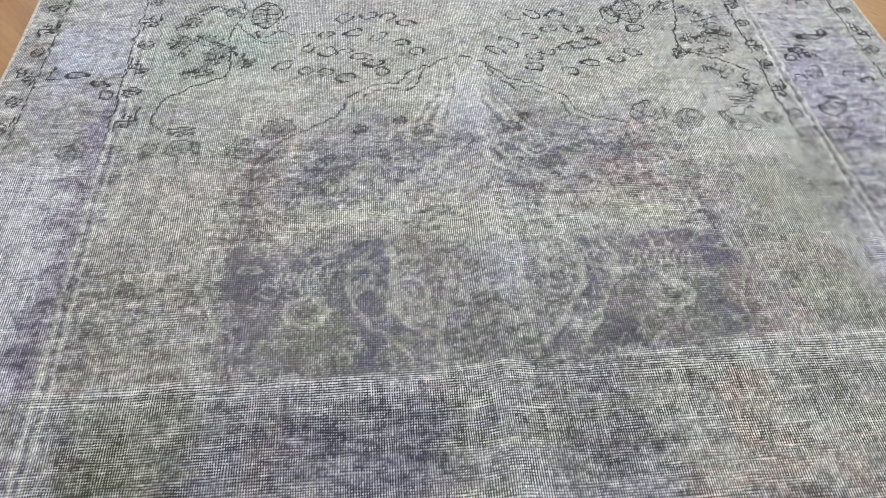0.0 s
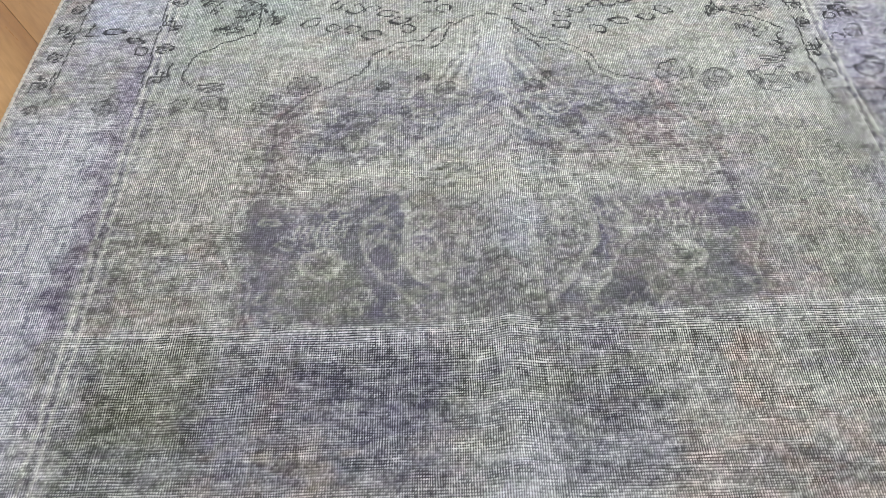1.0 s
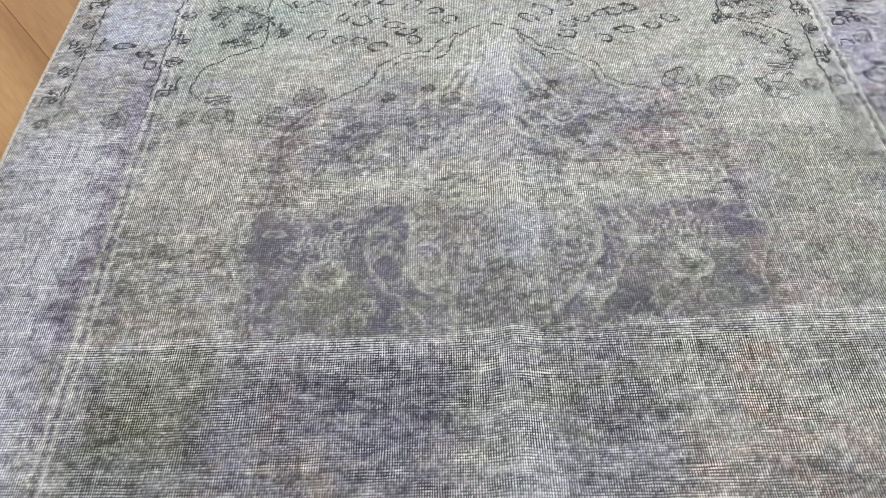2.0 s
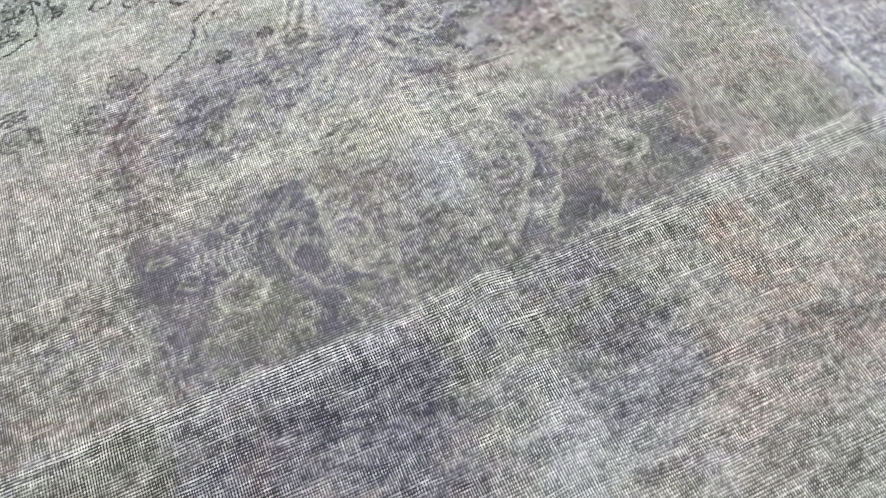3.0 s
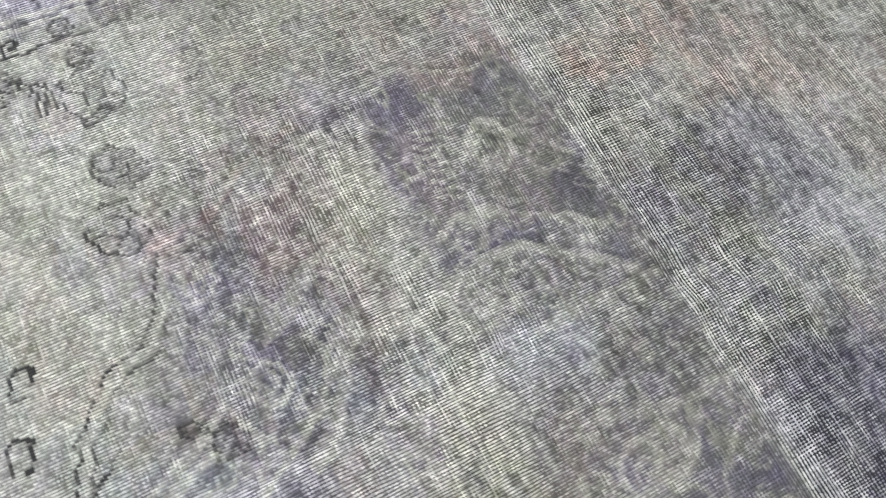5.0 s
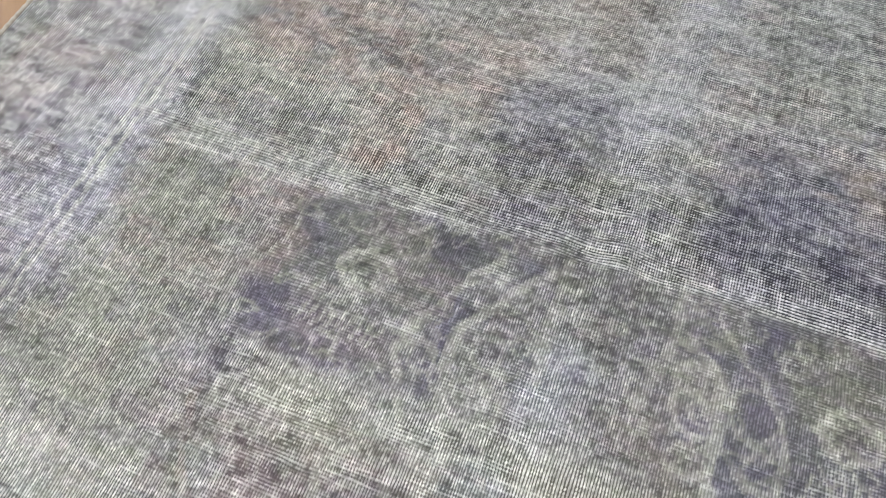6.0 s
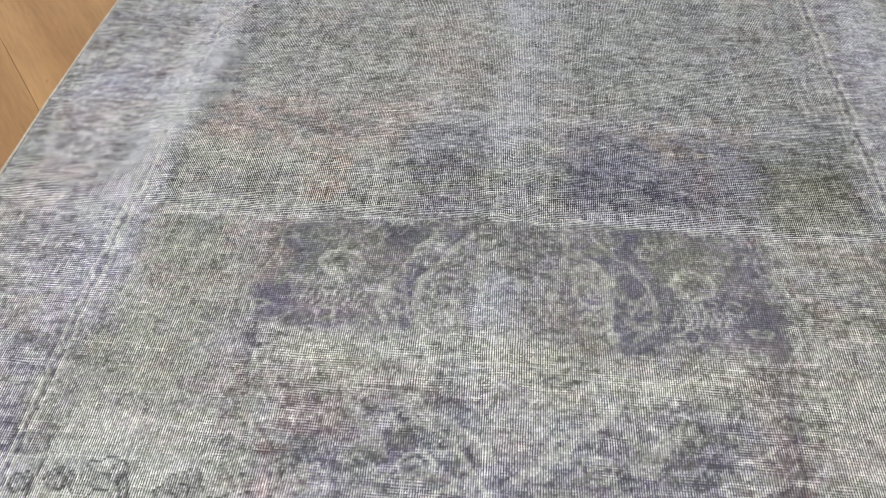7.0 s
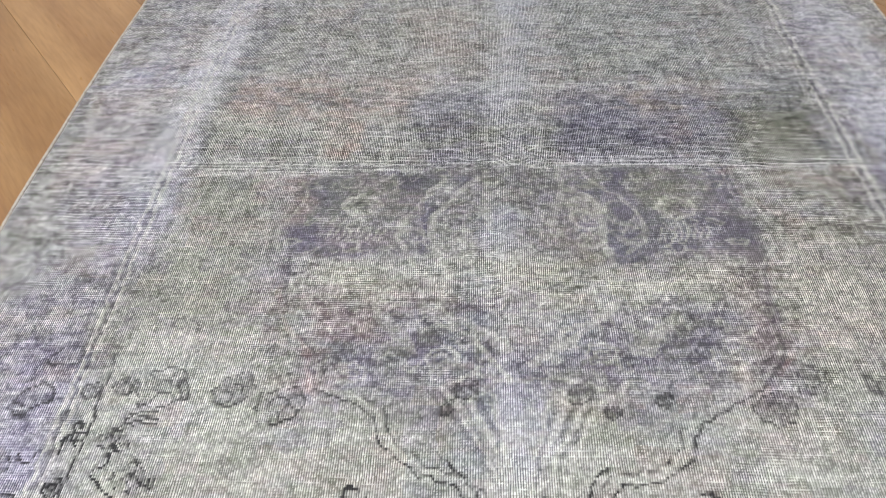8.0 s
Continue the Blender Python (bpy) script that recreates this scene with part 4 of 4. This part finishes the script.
worn += 0.22 * blob(0.313, 0.209, 0.10, 0.035) + 0.22 * blob(-0.266, 0.220, 0.11, 0.035) + 0.15 * blob(0.022, 0.195, 0.16, 0.10)
worn -= 0.42 * kept + 0.42 * pile + 0.12 * inside
worn += (0.24 + 0.08 * pile) * pale - 0.30 * fillm + (0.16 * scroll - 0.18 * scroll2) * (0.45 + 0.75 * inside + 0.7 * east + 0.3 * west) * (1 - 0.5 * bare) * (1 - 0.6 * quiet)
worn = np.clip(worn, 0.03, 0.97)
dye *= (1 + 0.12 * cloud + calm * (0.12 * mottle + 0.08 * patch + 0.08 * streak + 0.16 * speck + 0.16 * fleck) + 0.08 * fine + (0.30 * scroll - 0.28 * scroll2) * (0.4 + 0.6 * inside + 0.6 * east + 0.3 * west) * (1 - 0.5 * bare) * (1 - 0.6 * quiet))[..., None]
dye += (lin(178, 177, 166) - dye) * np.clip(pale * (0.55 + 0.30 * pile), 0, 0.85)[..., None]
dye += (lin(56, 54, 60) - dye) * (0.60 * fillm)[..., None]
hue = smooth_noise(0.016, 0.011, 75, 2)[..., None]
dye *= 1 + hue * np.array((0.03, -0.04, 0.08)) * 1.1
CLOTH = lin(213, 213, 210)
w3 = worn[..., None]
twist = (1 + 0.26 * fine + 0.14 * speck)[..., None]       # threads differ
medallion = np.clip(block(-0.43, 0.43, 0.25, 0.46, 0.05, 0.04) + block(-0.45, 0.46, -0.105, 0.15, 0.04, 0.02), 0, 1) * (1 - 0.8 * np.exp(-((U - 0.04) / 0.055) ** 2))
nap = np.clip(0.08 + 0.10 * medallion + 0.26 * pale + 0.18 * kept + 0.12 * pile + 0.40 * np.clip((V - 0.385) / 0.15, 0, 1), 0, 0.85)[..., None]     # how far wool still hides the gaps
chroma = dye / dye.mean(-1, keepdims=True)
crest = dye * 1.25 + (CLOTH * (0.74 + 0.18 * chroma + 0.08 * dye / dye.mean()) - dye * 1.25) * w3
crest *= twist
# gap colour: dyed wool left between threads, darkened for the shade in the weave
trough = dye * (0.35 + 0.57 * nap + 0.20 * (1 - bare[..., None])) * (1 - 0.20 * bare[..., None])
felt = np.clip(0.03 + 0.12 * np.clip((V - 0.32) / 0.15, 0, 1) + 0.05 * pile + 0.20 * np.clip((-0.22 - V) / 0.12, 0, 1) + 0.24 * smooth_noise(0.05, 0.022, 65, 2), 0, 0.5)[..., None]      # lint evens out thread and gap
crest, trough = crest + (trough - crest) * felt * 0.4, trough + (crest - trough) * felt
crest += (lin(38, 37, 41) - crest) * (0.93 * outline)[..., None]
trough += (lin(22, 22, 24) - trough) * (0.9 * outline)[..., None]

# -- the woven sheet: threads proud of the gaps --
warpish = np.clip(0.60 + 0.45 * quiet + 0.35 * (V > 0.14) + 0.55 * smooth_noise(0.030, 0.012, 58, 2) + 0.55 * smooth_noise(0.20, 0.15, 51, 2) + 0.6 * np.exp(-((U - 0.0) / 0.09) ** 2) * (V > -0.10) - 0.08 * bare - 0.38 * np.exp(-((V + 0.117) / 0.02) ** 2) - 0.25 * np.exp(-((V - 0.218) / 0.04) ** 2) * np.clip((0.45 - np.abs(U)) / 0.1, 0, 1), 0.0, 1.0)


onx, ony = (np.arange(nx) % 2 == 1)[None, :], (np.arange(ny) % 2 == 1)[:, None]
wp, k = 0.05 + 0.85 * warpish, rng.uniform(0.66, 1.34, (ny, nx))
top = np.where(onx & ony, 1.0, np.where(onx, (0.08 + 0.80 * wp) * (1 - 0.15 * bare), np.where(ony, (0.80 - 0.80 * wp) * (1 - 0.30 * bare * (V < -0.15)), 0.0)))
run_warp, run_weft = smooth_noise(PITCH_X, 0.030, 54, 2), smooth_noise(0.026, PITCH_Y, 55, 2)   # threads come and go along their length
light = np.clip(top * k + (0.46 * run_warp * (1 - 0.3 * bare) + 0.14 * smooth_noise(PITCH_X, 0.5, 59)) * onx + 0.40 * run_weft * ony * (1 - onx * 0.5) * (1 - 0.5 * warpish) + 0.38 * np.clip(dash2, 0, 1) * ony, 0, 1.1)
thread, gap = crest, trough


def shift_x(u, y):
    """The rug lies a little crooked: how far its sides stray from straight."""
    left = np.interp(y, (-1.5, -0.7, 0.4, 0.75, 1.5), (0.004, 0.002, -0.006, 0.002, 0.012))
    right = np.interp(y, (-1.5, -0.83, -0.40, 0.0, 0.55, 0.9, 1.5), (-0.004, -0.004, 0.004, -0.003, -0.020, -0.026, -0.03))
    f = np.clip((u - EDGE_L) / (EDGE_R - EDGE_L), 0, 1)
    wl, wr = np.clip(1 - f / 0.35, 0, 1), np.clip((f - 0.65) / 0.35, 0, 1)
    return left * wl + right * wr


def height(u, y):
    """Folds and ripples of the cloth, metres."""
    h = 0.009 * np.exp(-((u - 0.006 - 0.02 * np.sin(y * 2)) / 0.032) ** 2) * (0.7 + 0.3 * np.sin(y * 3.1 + 1))
    h = h + 0.004 * np.exp(-((u - 0.085) / 0.025) ** 2) * (0.6 + 0.4 * np.sin(y * 2.3))
    h = h + 0.0015 * np.sin(u * 9 + 1.3 * np.sin(y * 5)) * np.sin(y * 6 + 0.7) + 0.0015
    return h + 0.0045


UU, VV = np.meshgrid(us, vs)
wob = smooth_noise(0.05, 0.30, 61) * 0.0014 + smooth_noise(0.010, 0.03, 63) * 0.0010
woby = smooth_noise(0.20, 0.04, 62) * 0.0022 + smooth_noise(0.03, 0.010, 64) * 0.0012 + 0.003 * np.exp(-((UU - 0.02) / 0.04) ** 2)
PX = (UU + wob + shift_x(UU, VV)) * S
PY = (VV + woby) * S
PZ = height(UU, VV) + 0.0011 * top * (0.7 + 0.3 * k) - 0.0004


def sheet(name, px, py, pz, col, low_col, cover, parent, label):
    """A grid of quads with a closed hem, as one mesh with its dye."""
    h, w = px.shape
    co = np.stack((px, py, pz), -1).reshape(-1, 3)
    idx = np.arange(h * w, dtype=np.int32).reshape(h, w)
    quads = np.stack((idx[:-1, :-1], idx[:-1, 1:], idx[1:, 1:], idx[1:, :-1]), -1).reshape(-1, 4)
    rim = np.concatenate((idx[0, :], idx[1:, -1], idx[-1, -2::-1], idx[-2:0, 0]))
    low = co[rim].copy()
    low[:, 2] = 0.0012
    base = len(co) + np.arange(len(rim), dtype=np.int32)
    hem = np.stack((np.roll(rim, -1), rim, base, np.roll(base, -1)), -1)
    co = np.concatenate((co, low))
    quads = np.concatenate((quads, hem)).astype(np.int32)
    me = bpy.data.meshes.new(name)
    me.vertices.add(len(co))
    me.vertices.foreach_set("co", co.astype(np.float32).ravel())
    me.loops.add(quads.size)
    me.loops.foreach_set("vertex_index", quads.ravel())
    me.polygons.add(len(quads))
    me.polygons.foreach_set("loop_start", np.arange(len(quads), dtype=np.int32) * 4)
    me.polygons.foreach_set("use_smooth", np.ones(len(quads), dtype=bool))
    me.update(calc_edges=True)
    for key, values, alpha in (("thread", col, cover), ("gap", low_col, None)):
        at = me.color_attributes.new(key, "FLOAT_COLOR", "POINT")
        c = np.ones((len(co), 4), np.float32)
        c[:h * w, :3] = np.clip(values.reshape(-1, 3), 0.008, 0.9)
        if alpha is not None:
            c[:h * w, 3] = alpha.ravel()
        c[h * w:] = c[rim]
        at.data.foreach_set("color", c.ravel())
    me.materials.append(RUG)
    ob = new(name, me)
    ob.parent = parent
    return tagged(ob, label) if label else ob


rug = tagged(new("rug"), "worn overdyed grey and lilac wool rug on oak boards", "rug")
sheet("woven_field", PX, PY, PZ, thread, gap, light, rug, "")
# the two ends, past what is walked over, more loosely modelled
for y0, y1 in ((-1.60, YLO), (YLO + NY * PITCH_Y, 1.58)):
    ys = np.linspace(y0, y1, 60)
    u2, v2 = np.meshgrid(us[::4], ys)
    away = np.round(np.abs(ys - (y1 if y0 < -1.2 else y0)) / (PITCH_Y / 2)).astype(int)       # the drawing turns back on itself
    pick = np.clip(away, 2, ny - 3) if y0 < -1.2 else np.clip(ny - 1 - away, 2, ny - 3)
    c2, g2 = ((a[pick][:, ::4] + a[pick + 1][:, ::4]) / 2 for a in (thread, gap))
    sheet("woven_end", (u2 + shift_x(u2, v2)) * S, v2 * S, height(u2, v2), c2, g2, rng.uniform(0.2, 0.8, u2.shape), rug, "")


def selvedge(u, side):
    """The whipped cord along one side."""
    bm = bmesh.new()
    n, m = 700, 6
    rings = []
    for k in range(n):
        y = -1.6 + 3.18 * k / (n - 1)
        x = (u + float(shift_x(np.array(u), y))) * S + side * 0.0015
        z = float(height(np.array(u), y)) - 0.001
        r = 0.0034 * (1 + 0.16 * math.sin(k * 1.9) + 0.12 * noise.noise((k * 0.13, u, 0)))
        rings.append([bm.verts.new((x + r * math.cos(a) , y * S, max(0.0005, z + r * 0.9 * math.sin(a)))) for a in np.arange(m) * math.tau / m])
    for a, b in zip(rings, rings[1:]):
        for j in range(m):
            bm.faces.new((a[j], a[(j + 1) % m], b[(j + 1) % m], b[j]))
    for f in bm.faces:
        f.smooth = True
    return part("selvedge", bm, CORD, rug, "cream whipped cotton edge cord")


selvedge(EDGE_L, -1)
selvedge(EDGE_R, 1)

# ---- oak boards ----
WIDTH = 0.2452
TURN_BOARDS = -50.8
floor = tagged(new("floor"), "wide oiled oak floorboards with fine dark joints", "floor", kind="structure")
bm = bmesh.new()
box_mesh(bm, X0 - 0.2, X1 + 0.2, Y0 - 0.2, Y1 + 0.2, -0.08, -0.012)
part("subfloor", bm, m_sub, floor)


def board_mesh(length):
    """A board lying along x, its upper edges eased."""
    bm = bmesh.new()
    g, e = 0.0002, 0.0008
    x0, x1, y0, y1 = -length / 2 + g, length / 2 - g, -WIDTH / 2 + g, WIDTH / 2 - g
    loops = []
    for z, d in ((-0.012, 0), (-e, 0), (0, e)):
        loops.append([bm.verts.new(p) for p in ((x0 + d, y0 + d, z), (x1 - d, y0 + d, z), (x1 - d, y1 - d, z), (x0 + d, y1 - d, z))])
    for a, b in zip(loops, loops[1:]):
        for j in range(4):
            bm.faces.new((a[j], a[(j + 1) % 4], b[(j + 1) % 4], b[j]))
    bm.faces.new(loops[-1])
    me = bpy.data.meshes.new("floorboard")
    bm.to_mesh(me)
    bm.free()
    me.materials.append(OAK)
    return me


LONG = 2.4
BOARD = board_mesh(LONG)
a = radians(TURN_BOARDS)
ahead, across = Vector((math.cos(a), math.sin(a))), Vector((-math.sin(a), math.cos(a)))
JOINT = 0.4526
rb = random.Random(5)
for r in range(-24, 22):
    start = (r * 0.382 + 0.55) % 1 * LONG
    for c in range(-4, 5):
        p = ahead * (start + c * LONG) + across * (JOINT + (r + 0.5) * WIDTH)
        m = pose(p.x, p.y, 0, 0, 0, TURN_BOARDS + (180 if rb.random() < 0.5 else 0))
        ends = [m @ Vector((sx * LONG / 2, sy * WIDTH / 2, 0)) for sx in (-1, 1) for sy in (-1, 1)]
        if all(X0 < e.x < X1 and Y0 < e.y < Y1 for e in ends):
            me = BOARD
        else:                                            # sawn off at the walls
            bm = bmesh.new()
            bm.from_mesh(BOARD)
            inv = m.inverted()
            for co, no in (((X0, 0, 0), (-1, 0, 0)), ((X1, 0, 0), (1, 0, 0)), ((0, Y0, 0), (0, -1, 0)), ((0, Y1, 0), (0, 1, 0))):
                bmesh.ops.bisect_plane(bm, geom=[*bm.verts, *bm.edges, *bm.faces], plane_co=inv @ Vector(co), plane_no=inv.to_3x3() @ Vector(no), clear_outer=True)
            if not bm.faces:
                bm.free()
                continue
            me = bpy.data.meshes.new("floorboard")
            bm.to_mesh(me)
            bm.free()
            me.materials.append(OAK)
        ob = new("floorboard", me)
        ob.matrix_world = m
        ob.parent = floor
